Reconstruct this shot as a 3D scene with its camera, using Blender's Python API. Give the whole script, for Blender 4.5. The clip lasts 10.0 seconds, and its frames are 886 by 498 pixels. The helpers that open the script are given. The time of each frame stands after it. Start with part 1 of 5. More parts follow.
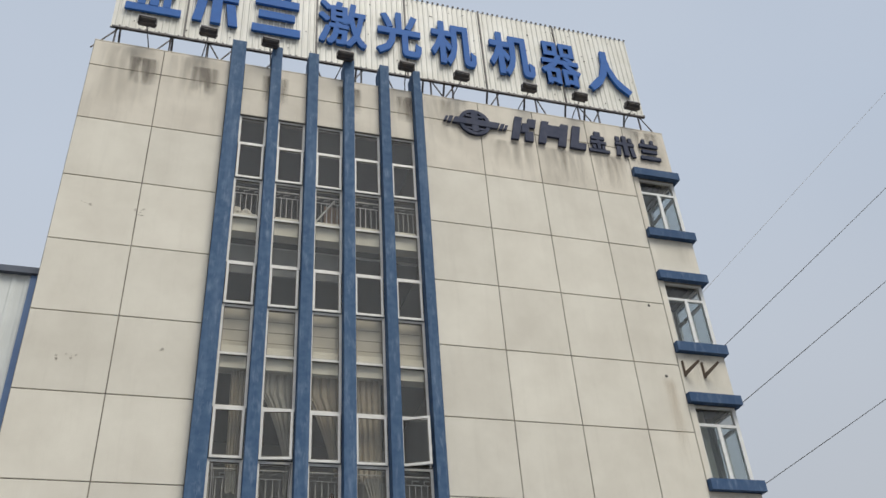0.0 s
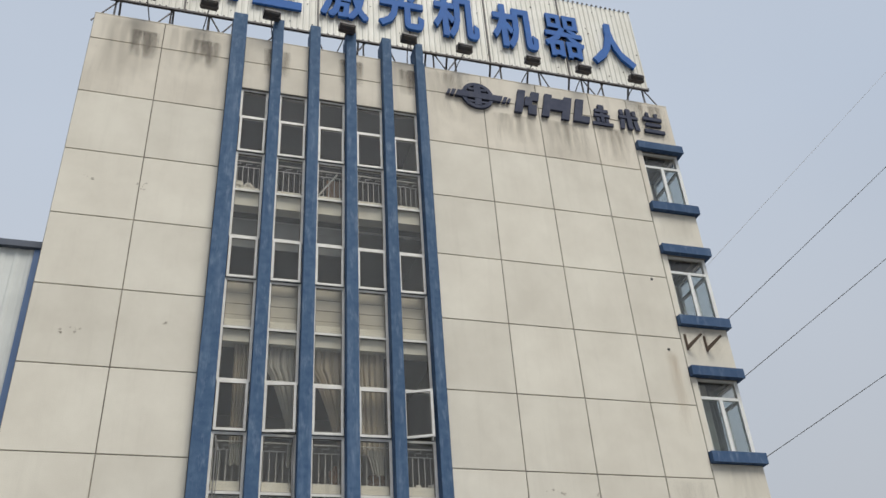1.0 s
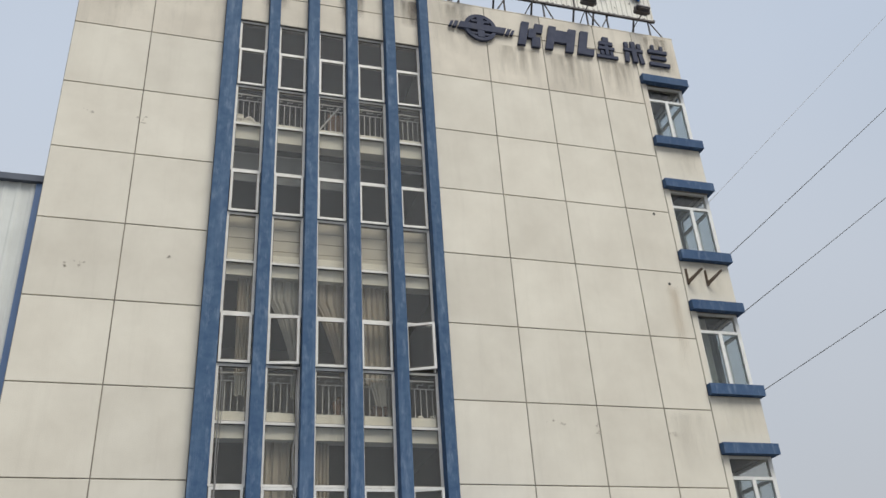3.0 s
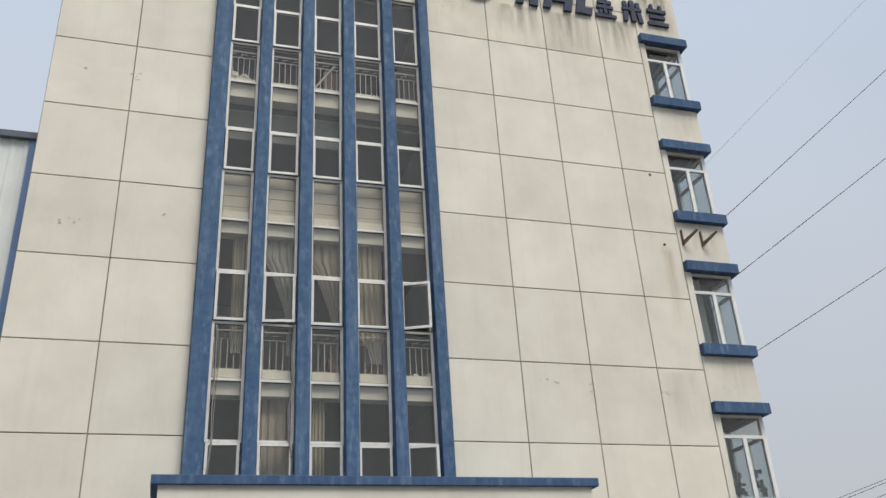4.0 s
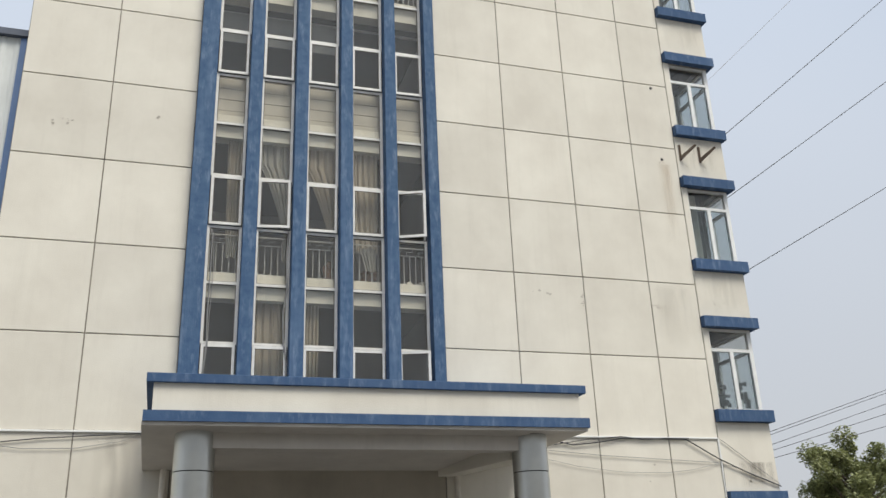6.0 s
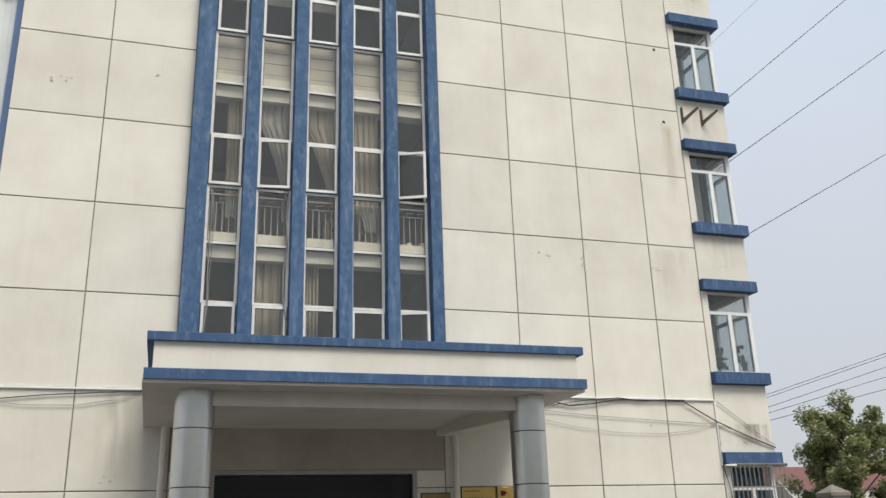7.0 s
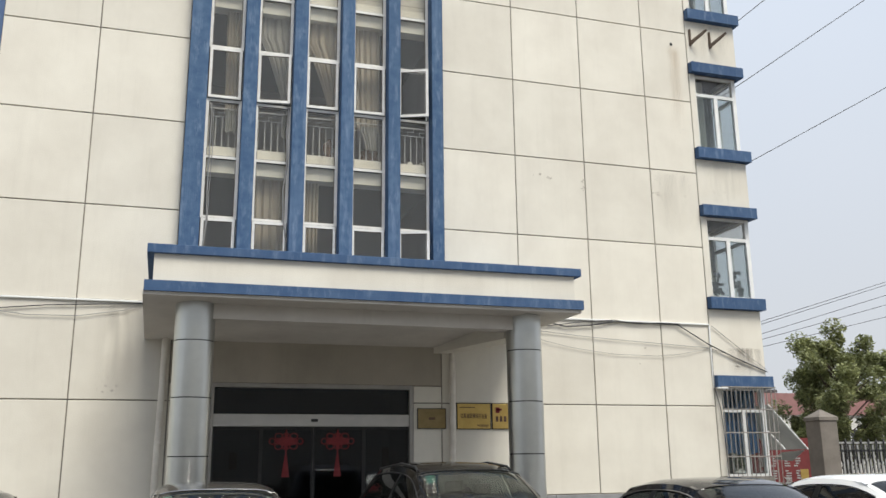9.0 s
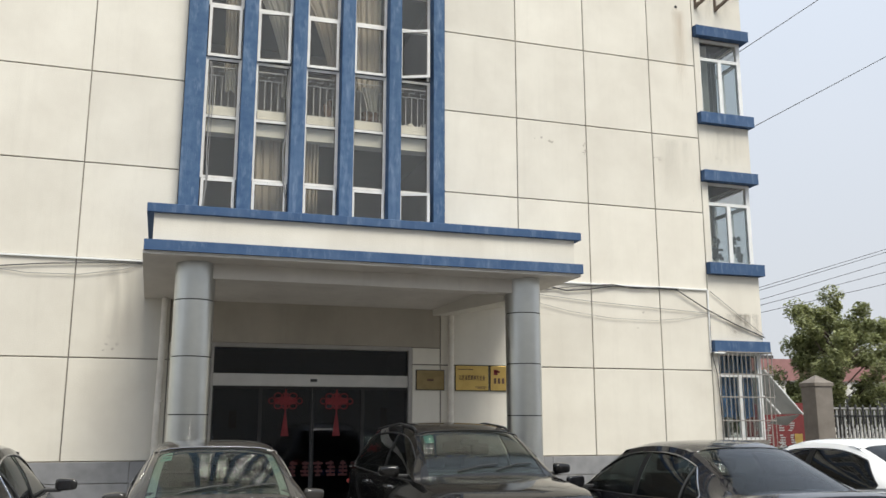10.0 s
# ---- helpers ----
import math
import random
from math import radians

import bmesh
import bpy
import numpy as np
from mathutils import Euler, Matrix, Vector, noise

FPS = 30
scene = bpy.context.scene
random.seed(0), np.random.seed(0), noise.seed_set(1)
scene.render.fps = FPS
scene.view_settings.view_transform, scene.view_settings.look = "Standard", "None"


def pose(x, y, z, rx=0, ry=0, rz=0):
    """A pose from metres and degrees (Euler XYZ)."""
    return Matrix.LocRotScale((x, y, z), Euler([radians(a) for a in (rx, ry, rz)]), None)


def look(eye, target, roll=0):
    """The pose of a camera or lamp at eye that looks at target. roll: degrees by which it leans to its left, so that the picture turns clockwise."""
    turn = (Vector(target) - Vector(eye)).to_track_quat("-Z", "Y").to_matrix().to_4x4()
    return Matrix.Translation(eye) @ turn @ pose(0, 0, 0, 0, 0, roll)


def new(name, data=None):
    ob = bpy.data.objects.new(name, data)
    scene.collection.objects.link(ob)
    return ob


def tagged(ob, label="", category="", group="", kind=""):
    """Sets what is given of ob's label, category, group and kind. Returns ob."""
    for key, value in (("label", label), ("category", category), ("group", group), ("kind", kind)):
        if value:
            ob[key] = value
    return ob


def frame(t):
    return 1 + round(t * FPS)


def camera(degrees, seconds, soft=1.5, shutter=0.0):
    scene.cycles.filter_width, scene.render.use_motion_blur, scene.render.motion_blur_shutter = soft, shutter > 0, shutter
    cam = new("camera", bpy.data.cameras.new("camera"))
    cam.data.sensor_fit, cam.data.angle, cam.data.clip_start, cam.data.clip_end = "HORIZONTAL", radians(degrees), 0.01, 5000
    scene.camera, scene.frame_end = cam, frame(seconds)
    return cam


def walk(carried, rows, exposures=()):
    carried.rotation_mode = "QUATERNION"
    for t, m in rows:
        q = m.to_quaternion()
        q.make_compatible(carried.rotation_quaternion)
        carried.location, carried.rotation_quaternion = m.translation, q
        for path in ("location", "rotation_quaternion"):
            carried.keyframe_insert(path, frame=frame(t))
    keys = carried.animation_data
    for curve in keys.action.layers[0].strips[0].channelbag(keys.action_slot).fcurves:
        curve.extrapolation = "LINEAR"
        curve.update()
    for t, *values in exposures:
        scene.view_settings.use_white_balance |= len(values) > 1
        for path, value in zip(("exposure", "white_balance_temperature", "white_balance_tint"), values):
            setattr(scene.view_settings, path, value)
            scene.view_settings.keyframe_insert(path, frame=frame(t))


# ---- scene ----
cam = camera(53.6, 10.0)
PATH = [
    (0, (-6.635, -15.568, 1.916), (-6.101, -14.019, 3.064), -4.4),
    (0.5, (-6.6, -15.576, 1.924), (-6.068, -14.009, 3.047), -4.3),
    (1, (-6.596, -15.555, 1.902), (-6.065, -13.972, 3.003), -4.2),
    (1.5, (-6.617, -15.546, 1.882), (-6.085, -13.945, 2.957), -4.2),
    (2, (-6.585, -15.545, 1.864), (-6.056, -13.925, 2.911), -4.0),
    (3.5, (-6.577, -15.557, 1.857), (-6.031, -13.878, 2.796), -3.8),
    (4, (-6.567, -15.546, 1.81), (-6.013, -13.849, 2.71), -3.6),
    (4.5, (-6.531, -15.541, 1.781), (-5.972, -13.823, 2.638), -3.3),
    (5, (-6.519, -15.54, 1.753), (-5.954, -13.801, 2.564), -3.0),
    (5.5, (-6.523, -15.535, 1.734), (-5.952, -13.777, 2.499), -2.6),
    (7, (-6.483, -15.565, 1.701), (-5.907, -13.761, 2.341), -1.8),
    (7.5, (-6.492, -15.545, 1.698), (-5.909, -13.728, 2.297), -1.7),
    (8, (-6.486, -15.535, 1.669), (-5.9, -13.706, 2.229), -1.3),
    (8.5, (-6.486, -15.54, 1.649), (-5.898, -13.699, 2.166), -1.0),
    (9, (-6.486, -15.532, 1.645), (-5.897, -13.68, 2.117), -0.6),
    (9.5, (-6.494, -15.53, 1.652), (-5.901, -13.669, 2.08), -0.2),
    (10, (-6.491, -15.524, 1.635), (-5.896, -13.655, 2.025), 0.0),
]
EXPOSURES = [(0, -0.06), (2, -0.02), (4, 0.08), (5.5, 0.2), (7, 0.31), (8.5, 0.4), (10, 0.5)]
walk(cam, [(t, look(eye, target, roll)) for t, eye, target, roll in PATH], EXPOSURES)

# ---- light: hazy overcast sky, broad soft sun from behind the camera, to its right ----
SUN_EL, SUN_AZ = radians(59), radians(162)
world = bpy.data.worlds.new("world")
scene.world = world
world.use_nodes = True
wn, wl = world.node_tree.nodes, world.node_tree.links
wn.clear()
w_out, w_bg, w_haze = wn.new("ShaderNodeOutputWorld"), wn.new("ShaderNodeBackground"), wn.new("ShaderNodeMixRGB")
w_sky = wn.new("ShaderNodeTexSky")
w_sky.sky_type, w_sky.sun_disc = "NISHITA", False
w_sky.sun_elevation, w_sky.sun_rotation = SUN_EL, SUN_AZ
w_sky.dust_density, w_sky.air_density = 4.0, 1.0
w_cloud = wn.new("ShaderNodeTexNoise")
w_cloud.inputs["Scale"].default_value, w_cloud.inputs["Detail"].default_value = 1.6, 3.0
w_ramp = wn.new("ShaderNodeValToRGB")
w_ramp.color_ramp.elements[0].position, w_ramp.color_ramp.elements[1].position = 0.3, 0.75
w_ramp.color_ramp.elements[0].color = (5.35, 6.1, 7.25, 1)
w_ramp.color_ramp.elements[1].color = (6.2, 6.85, 7.85, 1)
w_haze.inputs[0].default_value = 0.9
wl.new(w_cloud.outputs[0], w_ramp.inputs[0])
wl.new(w_sky.outputs[0], w_haze.inputs[1])
wl.new(w_ramp.outputs[0], w_haze.inputs[2])
w_geo, w_sep, w_low = wn.new("ShaderNodeTexCoord"), wn.new("ShaderNodeSeparateXYZ"), wn.new("ShaderNodeMixRGB")
w_map = wn.new("ShaderNodeMapRange")
w_map.inputs[1].default_value, w_map.inputs[2].default_value = 0.0, 0.62
w_map.inputs[3].default_value, w_map.inputs[4].default_value = 0.0, 1.0
wl.new(w_geo.outputs["Generated"], w_sep.inputs[0])
wl.new(w_sep.outputs[2], w_map.inputs[0])
wl.new(w_map.outputs[0], w_low.inputs[0])
w_low.inputs[1].default_value = (4.75, 4.9, 5.1, 1)
wl.new(w_haze.outputs[0], w_low.inputs[2])
wl.new(w_low.outputs[0], w_bg.inputs[0])
w_bg.inputs[1].default_value = 0.1
wl.new(w_bg.outputs[0], w_out.inputs[0])
sun = new("sun", bpy.data.lights.new("sun", "SUN"))
sun.data.energy, sun.data.angle, sun.data.color = 3.0, radians(28), (1.0, 0.965, 0.87)
sun_dir = Vector((math.sin(SUN_AZ) * math.cos(SUN_EL), math.cos(SUN_AZ) * math.cos(SUN_EL), math.sin(SUN_EL)))
sun.matrix_world = look(sun_dir * 40, (0, 0, 0))


# ---- materials ----
def mat(name, c1, c2=None, rough=0.7, metal=0.0, scale=3.0, fine=60.0, bump=0.15, streak=0.0, dirt=(0.25, 0.22, 0.18), amount=0.0, vary=0.0, spec=0.5, stretch=(1, 1, 1), scuff=0.0):
    """A painted, plastered or metal surface: broad tone c1 to c2, fine grain and relief, and optional grey stains running downwards."""
    m = bpy.data.materials.new(name)
    m.use_nodes = True
    n, l = m.node_tree.nodes, m.node_tree.links
    b = n["Principled BSDF"]
    c2 = c2 or tuple(v * 0.85 for v in c1)
    tc = n.new("ShaderNodeNewGeometry")
    mp = n.new("ShaderNodeMapping")
    mp.inputs["Scale"].default_value = stretch
    l.new(tc.outputs["Position"], mp.inputs[0])
    big = n.new("ShaderNodeTexNoise")
    big.inputs["Scale"].default_value, big.inputs["Detail"].default_value, big.inputs["Roughness"].default_value = scale, 5.0, 0.6
    l.new(mp.outputs[0], big.inputs[0])
    small = n.new("ShaderNodeTexNoise")
    small.inputs["Scale"].default_value, small.inputs["Detail"].default_value = fine, 3.0
    l.new(mp.outputs[0], small.inputs[0])
    ramp = n.new("ShaderNodeValToRGB")
    ramp.color_ramp.elements[0].position, ramp.color_ramp.elements[1].position = 0.35, 0.68
    ramp.color_ramp.elements[0].color, ramp.color_ramp.elements[1].color = (*c1, 1), (*c2, 1)
    l.new(big.outputs[0], ramp.inputs[0])
    col = ramp.outputs[0]
    if amount:
        sm = n.new("ShaderNodeMapping")
        sm.inputs["Scale"].default_value = (2.6, 2.6, 0.22)
        l.new(tc.outputs["Position"], sm.inputs[0])
        st = n.new("ShaderNodeTexNoise")
        st.inputs["Scale"].default_value, st.inputs["Detail"].default_value, st.inputs["Roughness"].default_value = 1.6, 6.0, 0.7
        l.new(sm.outputs[0], st.inputs[0])
        sr = n.new("ShaderNodeValToRGB")
        sr.color_ramp.elements[0].position, sr.color_ramp.elements[1].position = 0.52, 0.85
        l.new(st.outputs[0], sr.inputs[0])
        k = n.new("ShaderNodeMath")
        k.operation = "MULTIPLY"
        k.inputs[1].default_value = amount
        l.new(sr.outputs[0], k.inputs[0])
        mx = n.new("ShaderNodeMixRGB")
        l.new(k.outputs[0], mx.inputs[0])
        l.new(col, mx.inputs[1])
        mx.inputs[2].default_value = (*dirt, 1)
        col = mx.outputs[0]
    if scuff:
        sc = n.new("ShaderNodeTexNoise")
        sc.inputs["Scale"].default_value, sc.inputs["Detail"].default_value, sc.inputs["Roughness"].default_value = 5.0, 8.0, 0.7
        cm = n.new("ShaderNodeMapping")
        cm.inputs["Scale"].default_value = (1.8, 1.8, 0.45)
        l.new(tc.outputs["Position"], cm.inputs[0])
        l.new(cm.outputs[0], sc.inputs[0])
        cr = n.new("ShaderNodeMapRange")
        cr.inputs[1].default_value, cr.inputs[2].default_value, cr.inputs[4].default_value = 0.52, 0.76, scuff
        l.new(sc.outputs[0], cr.inputs[0])
        cx = n.new("ShaderNodeMixRGB")
        l.new(cr.outputs[0], cx.inputs[0])
        l.new(col, cx.inputs[1])
        cx.inputs[2].default_value = (0.26, 0.33, 0.43, 1)
        col = cx.outputs[0]
    if vary:
        oi = n.new("ShaderNodeObjectInfo")
        hv = n.new("ShaderNodeHueSaturation")
        mr = n.new("ShaderNodeMapRange")
        mr.inputs[3].default_value, mr.inputs[4].default_value = 1 - vary, 1 + vary * 0.4
        l.new(oi.outputs["Random"], mr.inputs[0])
        l.new(mr.outputs[0], hv.inputs["Value"])
        l.new(col, hv.inputs["Color"])
        col = hv.outputs[0]
    l.new(col, b.inputs["Base Color"])
    bp = n.new("ShaderNodeBump")
    bp.inputs["Strength"].default_value, bp.inputs["Distance"].default_value = bump, 0.01
    l.new(small.outputs[0], bp.inputs["Height"])
    l.new(bp.outputs[0], b.inputs["Normal"])
    rr = n.new("ShaderNodeMapRange")
    rr.inputs[3].default_value, rr.inputs[4].default_value = max(0.02, rough - 0.12), min(1, rough + 0.1)
    l.new(big.outputs[0], rr.inputs[0])
    l.new(rr.outputs[0], b.inputs["Roughness"])
    b.inputs["Metallic"].default_value = metal
    b.inputs["Specular IOR Level"].default_value = spec
    return m


def glass(name, tint, gloss=1.0, ior=1.5, dusty=0.0):
    """Clear or tinted sheet glass: transmits straight through and mirrors by Fresnel."""
    m = bpy.data.materials.new(name)
    m.use_nodes = True
    n, l = m.node_tree.nodes, m.node_tree.links
    n.clear()
    out, mix, tr, gl, fr = (n.new("ShaderNode" + k) for k in ("OutputMaterial", "MixShader", "BsdfTransparent", "BsdfGlossy", "LayerWeight"))
    tr.inputs[0].default_value = (*tint, 1)
    gl.inputs["Roughness"].default_value = 0.015
    gl.inputs[0].default_value = (gloss, gloss, gloss, 1)
    fr.inputs[0].default_value = 0.5
    r0 = ((ior - 1) / (ior + 1)) ** 2
    p5, mul = n.new("ShaderNodeMath"), n.new("ShaderNodeMath")
    p5.operation, p5.inputs[1].default_value = "POWER", 5.0
    mul.operation, mul.inputs[1].default_value, mul.inputs[2].default_value = "MULTIPLY_ADD", 1 - r0, r0
    l.new(fr.outputs["Facing"], p5.inputs[0])
    l.new(p5.outputs[0], mul.inputs[0])
    wav = n.new("ShaderNodeTexNoise")
    wav.inputs["Scale"].default_value = 1.3
    bp = n.new("ShaderNodeBump")
    bp.inputs["Strength"].default_value, bp.inputs["Distance"].default_value = 0.06, 0.02
    l.new(wav.outputs[0], bp.inputs["Height"])
    l.new(bp.outputs[0], gl.inputs["Normal"])
    l.new(mul.outputs[0], mix.inputs[0])
    l.new(tr.outputs[0], mix.inputs[1])
    l.new(gl.outputs[0], mix.inputs[2])
    dust = n.new("ShaderNodeBsdfDiffuse")
    dust.inputs[0].default_value = (0.43, 0.42, 0.385, 1)
    film = n.new("ShaderNodeMixShader")
    spots = n.new("ShaderNodeTexNoise")
    spots.inputs["Scale"].default_value, spots.inputs["Detail"].default_value = 2.5, 5.0
    fm = n.new("ShaderNodeMapRange")
    fm.inputs[3].default_value, fm.inputs[4].default_value = dusty * 0.5, dusty * 1.6
    l.new(spots.outputs[0], fm.inputs[0])
    l.new(fm.outputs[0], film.inputs[0])
    l.new(mix.outputs[0], film.inputs[1])
    l.new(dust.outputs[0], film.inputs[2])
    l.new(film.outputs[0], out.inputs[0])
    return m


M_WALL = mat("cream_render", (0.735, 0.695, 0.605), (0.645, 0.602, 0.52), 0.85, scale=0.75, fine=45, bump=0.25, amount=0.22, dirt=(0.46, 0.42, 0.36), vary=0.06)
M_WALLTOP = mat("weathered_cream_render", (0.72, 0.665, 0.57), (0.60, 0.55, 0.47), 0.88, scale=0.8, fine=45, bump=0.25, amount=0.6, dirt=(0.42, 0.38, 0.33), vary=0.06)
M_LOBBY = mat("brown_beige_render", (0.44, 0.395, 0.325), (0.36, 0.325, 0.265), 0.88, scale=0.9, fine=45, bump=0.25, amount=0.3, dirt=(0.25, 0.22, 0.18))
M_JOINT = mat("joint_mortar", (0.13, 0.115, 0.10), (0.36, 0.33, 0.28), 0.9, scale=1.7)
M_BLUE = mat("blue_paint", (0.050, 0.098, 0.188), (0.082, 0.140, 0.232), 0.82, spec=0.2, scuff=0.62, scale=5.5, fine=30, bump=0.3, amount=0.85, dirt=(0.15, 0.215, 0.32), vary=0.05)
M_BAND = mat("blue_band_paint", (0.042, 0.086, 0.18), (0.068, 0.118, 0.215), 0.8, spec=0.2, scuff=0.5, scale=3.0, fine=30, bump=0.3, amount=0.35, dirt=(0.16, 0.21, 0.3), vary=0.1)
M_ALU = mat("pale_aluminium", (0.76, 0.745, 0.71), (0.64, 0.62, 0.58), 0.5, 0.0, scale=5, amount=0.25, dirt=(0.25, 0.22, 0.18))
M_SASH = mat("pale_sash_aluminium", (0.80, 0.79, 0.76), (0.68, 0.66, 0.62), 0.45, scale=6, amount=0.3, dirt=(0.3, 0.26, 0.2))
M_PVC = mat("white_pvc", (0.78, 0.78, 0.76), (0.70, 0.70, 0.68), 0.4, scale=4, bump=0.05)
M_GLASS = glass("window_glass", (0.96, 0.955, 0.935), 0.95, dusty=0.032)
M_GLASS_CLEAR = glass("clear_glass", (0.92, 0.96, 0.97), 0.95, dusty=0.02)
M_GLASS_SIDE = glass("grey_side_glass", (0.80, 0.81, 0.80), 0.95, dusty=0.05)
M_DOORGLASS = glass("dark_door_glass", (0.24, 0.29, 0.36), 0.9, dusty=0.002)
M_PLASTER = mat("interior_plaster", (0.52, 0.49, 0.43), (0.44, 0.41, 0.36), 0.9, scale=1.2, amount=0.35, dirt=(0.25, 0.23, 0.2))
M_BEAM = mat("cream_spandrel", (0.82, 0.79, 0.70), (0.72, 0.68, 0.58), 0.9, scale=2.5, amount=0.5, dirt=(0.30, 0.26, 0.2))
M_INFLOOR = mat("interior_floor", (0.22, 0.20, 0.18), None, 0.6)
M_SOFFIT = mat("warm_grey_soffit_paint", (0.60, 0.56, 0.50), (0.52, 0.48, 0.43), 0.85, scale=1.4, amount=0.25)
M_COL = mat("silver_column_panel", (0.56, 0.565, 0.54), (0.49, 0.495, 0.475), 0.34, 0.95, scale=1.5, fine=90, bump=0.03, amount=0.12, dirt=(0.3, 0.3, 0.3))
M_DARK = mat("dark_gap", (0.03, 0.03, 0.03), None, 0.8)
M_SIGNW = mat("white_corrugated_steel", (0.68, 0.665, 0.61), (0.62, 0.60, 0.535), 0.5, 0.0, scale=1.5, amount=0.3, dirt=(0.42, 0.36, 0.27))
M_SIGNB = mat("blue_letter_paint", (0.030, 0.115, 0.37), (0.045, 0.145, 0.42), 0.7, scale=3, bump=0.05, spec=0.2)
M_STEEL = mat("dark_steel", (0.07, 0.07, 0.08), (0.10, 0.085, 0.075), 0.6, 0.3, scale=8)
M_LOGO = mat("grey_blue_logo_paint", (0.070, 0.078, 0.118), (0.052, 0.060, 0.094), 0.85, spec=0.2, scale=4, amount=0.4, dirt=(0.16, 0.15, 0.15))
M_GROUND = mat("yard_concrete", (0.16, 0.155, 0.147), (0.115, 0.111, 0.105), 0.85, scale=0.6, fine=30, bump=0.4)
M_PLINTH = mat("grey_plinth_stone", (0.27, 0.27, 0.275), (0.20, 0.20, 0.205), 0.7, scale=3, fine=80, bump=0.2, vary=0.12, amount=0.2)
M_SHED = mat("shed_white_steel", (0.70, 0.72, 0.70), (0.63, 0.65, 0.63), 0.5, scale=1.2, amount=0.3, dirt=(0.4, 0.36, 0.3))
M_PALE = mat("pale_hall_wall", (0.60, 0.58, 0.53), (0.52, 0.50, 0.46), 0.85, scale=1, amount=0.3)
M_PIPE = mat("cream_pipe", (0.74, 0.69, 0.60), (0.62, 0.57, 0.49), 0.5, scale=5, amount=0.3)
M_CABLE = mat("black_cable", (0.025, 0.025, 0.028), None, 0.6)
M_GREYCABLE = mat("grey_cable", (0.30, 0.29, 0.28), None, 0.7)


# ---- building helpers ----
def box(bm, x0, x1, y0, y1, z0, z1, bevel=0.0):
    g = bmesh.ops.create_cube(bm, size=1.0, matrix=Matrix.LocRotScale(((x0 + x1) / 2, (y0 + y1) / 2, (z0 + z1) / 2), None, (x1 - x0, y1 - y0, z1 - z0)))
    if bevel:
        es = list({e for v in g["verts"] for e in v.link_edges})
        bmesh.ops.bevel(bm, geom=es, offset=bevel, segments=2, affect="EDGES", profile=0.5)
    return bm


def cyl(bm, p, q, r, r2=None, seg=12):
    p, q = Vector(p), Vector(q)
    m = Matrix.Translation((p + q) / 2) @ (q - p).to_track_quat("Z", "Y").to_matrix().to_4x4()
    bmesh.ops.create_cone(bm, cap_ends=True, segments=seg, radius1=r, radius2=r if r2 is None else r2, depth=(q - p).length, matrix=m)
    return bm


def B(*boxes, bevel=0.0):
    bm = bmesh.new()
    for b in boxes:
        box(bm, *b, bevel=bevel)
    return bm


def finish(bm, name, material, smooth=False):
    me = bpy.data.meshes.new(name)
    bm.normal_update()
    bm.to_mesh(me)
    bm.free()
    me.materials.append(material)
    if smooth:
        me.shade_smooth()
        me.set_sharp_from_angle(angle=radians(38))
    return me


def part(name, bm, material, parent=None, label="", smooth=False):
    ob = new(name, finish(bm, name, material, smooth))
    ob.parent = parent
    return tagged(ob, label)


def thing(name, label, category, at=(0, 0, 0), group="", kind=""):
    ob = new(name)
    ob.location = at
    return tagged(ob, label, category, group, kind)


def solid(name, bm, material, label, category, kind="", smooth=False, group=""):
    return tagged(part(name, bm, material, None, "", smooth), label, category, group, kind)


def piece(name, mesh, parent, m):
    ob = new(name, mesh)
    ob.parent = parent
    ob.matrix_basis = m
    return ob


def tube(name, pts, r, material, parent=None, label="", res=4):
    """A round cable or pipe through the points."""
    bm = bmesh.new()
    rings = []
    pts = [Vector(p) for p in pts]
    for i, p in enumerate(pts):
        d = (pts[min(i + 1, len(pts) - 1)] - pts[max(i - 1, 0)]).normalized()
        a = d.orthogonal().normalized()
        b = d.cross(a)
        if rings:
            a = (last - d * last.dot(d)).normalized()
            b = d.cross(a)
        last = a
        n = 2 * res
        rings.append([bm.verts.new(p + r * (math.cos(k * math.tau / n) * a + math.sin(k * math.tau / n) * b)) for k in range(n)])
    for u, v in zip(rings, rings[1:]):
        for k in range(len(u)):
            bm.faces.new((u[k], u[(k + 1) % len(u)], v[(k + 1) % len(u)], v[k]))
    bm.faces.new(rings[0][::-1])
    bm.faces.new(rings[-1])
    return part(name, bm, material, parent, label, True)


def sag(p, q, d, n=14):
    p, q = Vector(p), Vector(q)
    return [p.lerp(q, i / n) - Vector((0, 0, 4 * d * (i / n) * (1 - i / n))) for i in range(n + 1)]


# ---- ground ----
ground = solid("ground", B((-600, 600, -600, 600, -0.4, 0)), M_GROUND, "worn grey concrete yard in front of the office block", "ground", "structure")

# ---- main block: walls, slabs, roof ----
X0, X1, XW = -9.54, 5.49, 4.39
FIN = [(-6.40, -6.06), (-5.42, -5.17), (-4.51, -4.255), (-3.60, -3.35), (-2.68, -2.44), (-1.80, -1.60)]
LINT = [3.07, 6.70, 10.0, 13.30, 16.60]
SILL = [1.30, 4.93, 8.23, 11.53, 14.83]
YB = 15.0
T = 0.25
Y = 0.02
wb = [(X0, -6.23, Y, Y + T, 0, 18.37), (-6.23, -1.70, Y, Y + T, 16.69, 18.37), (-6.23, -1.70, Y, Y + T, 3.0, 4.60),
      (-6.23, -5.72, Y, Y + T, 0, 3.0), (-2.14, -1.70, Y, Y + T, 0, 3.0), (-1.70, XW, Y, Y + T, 0, 18.37)]
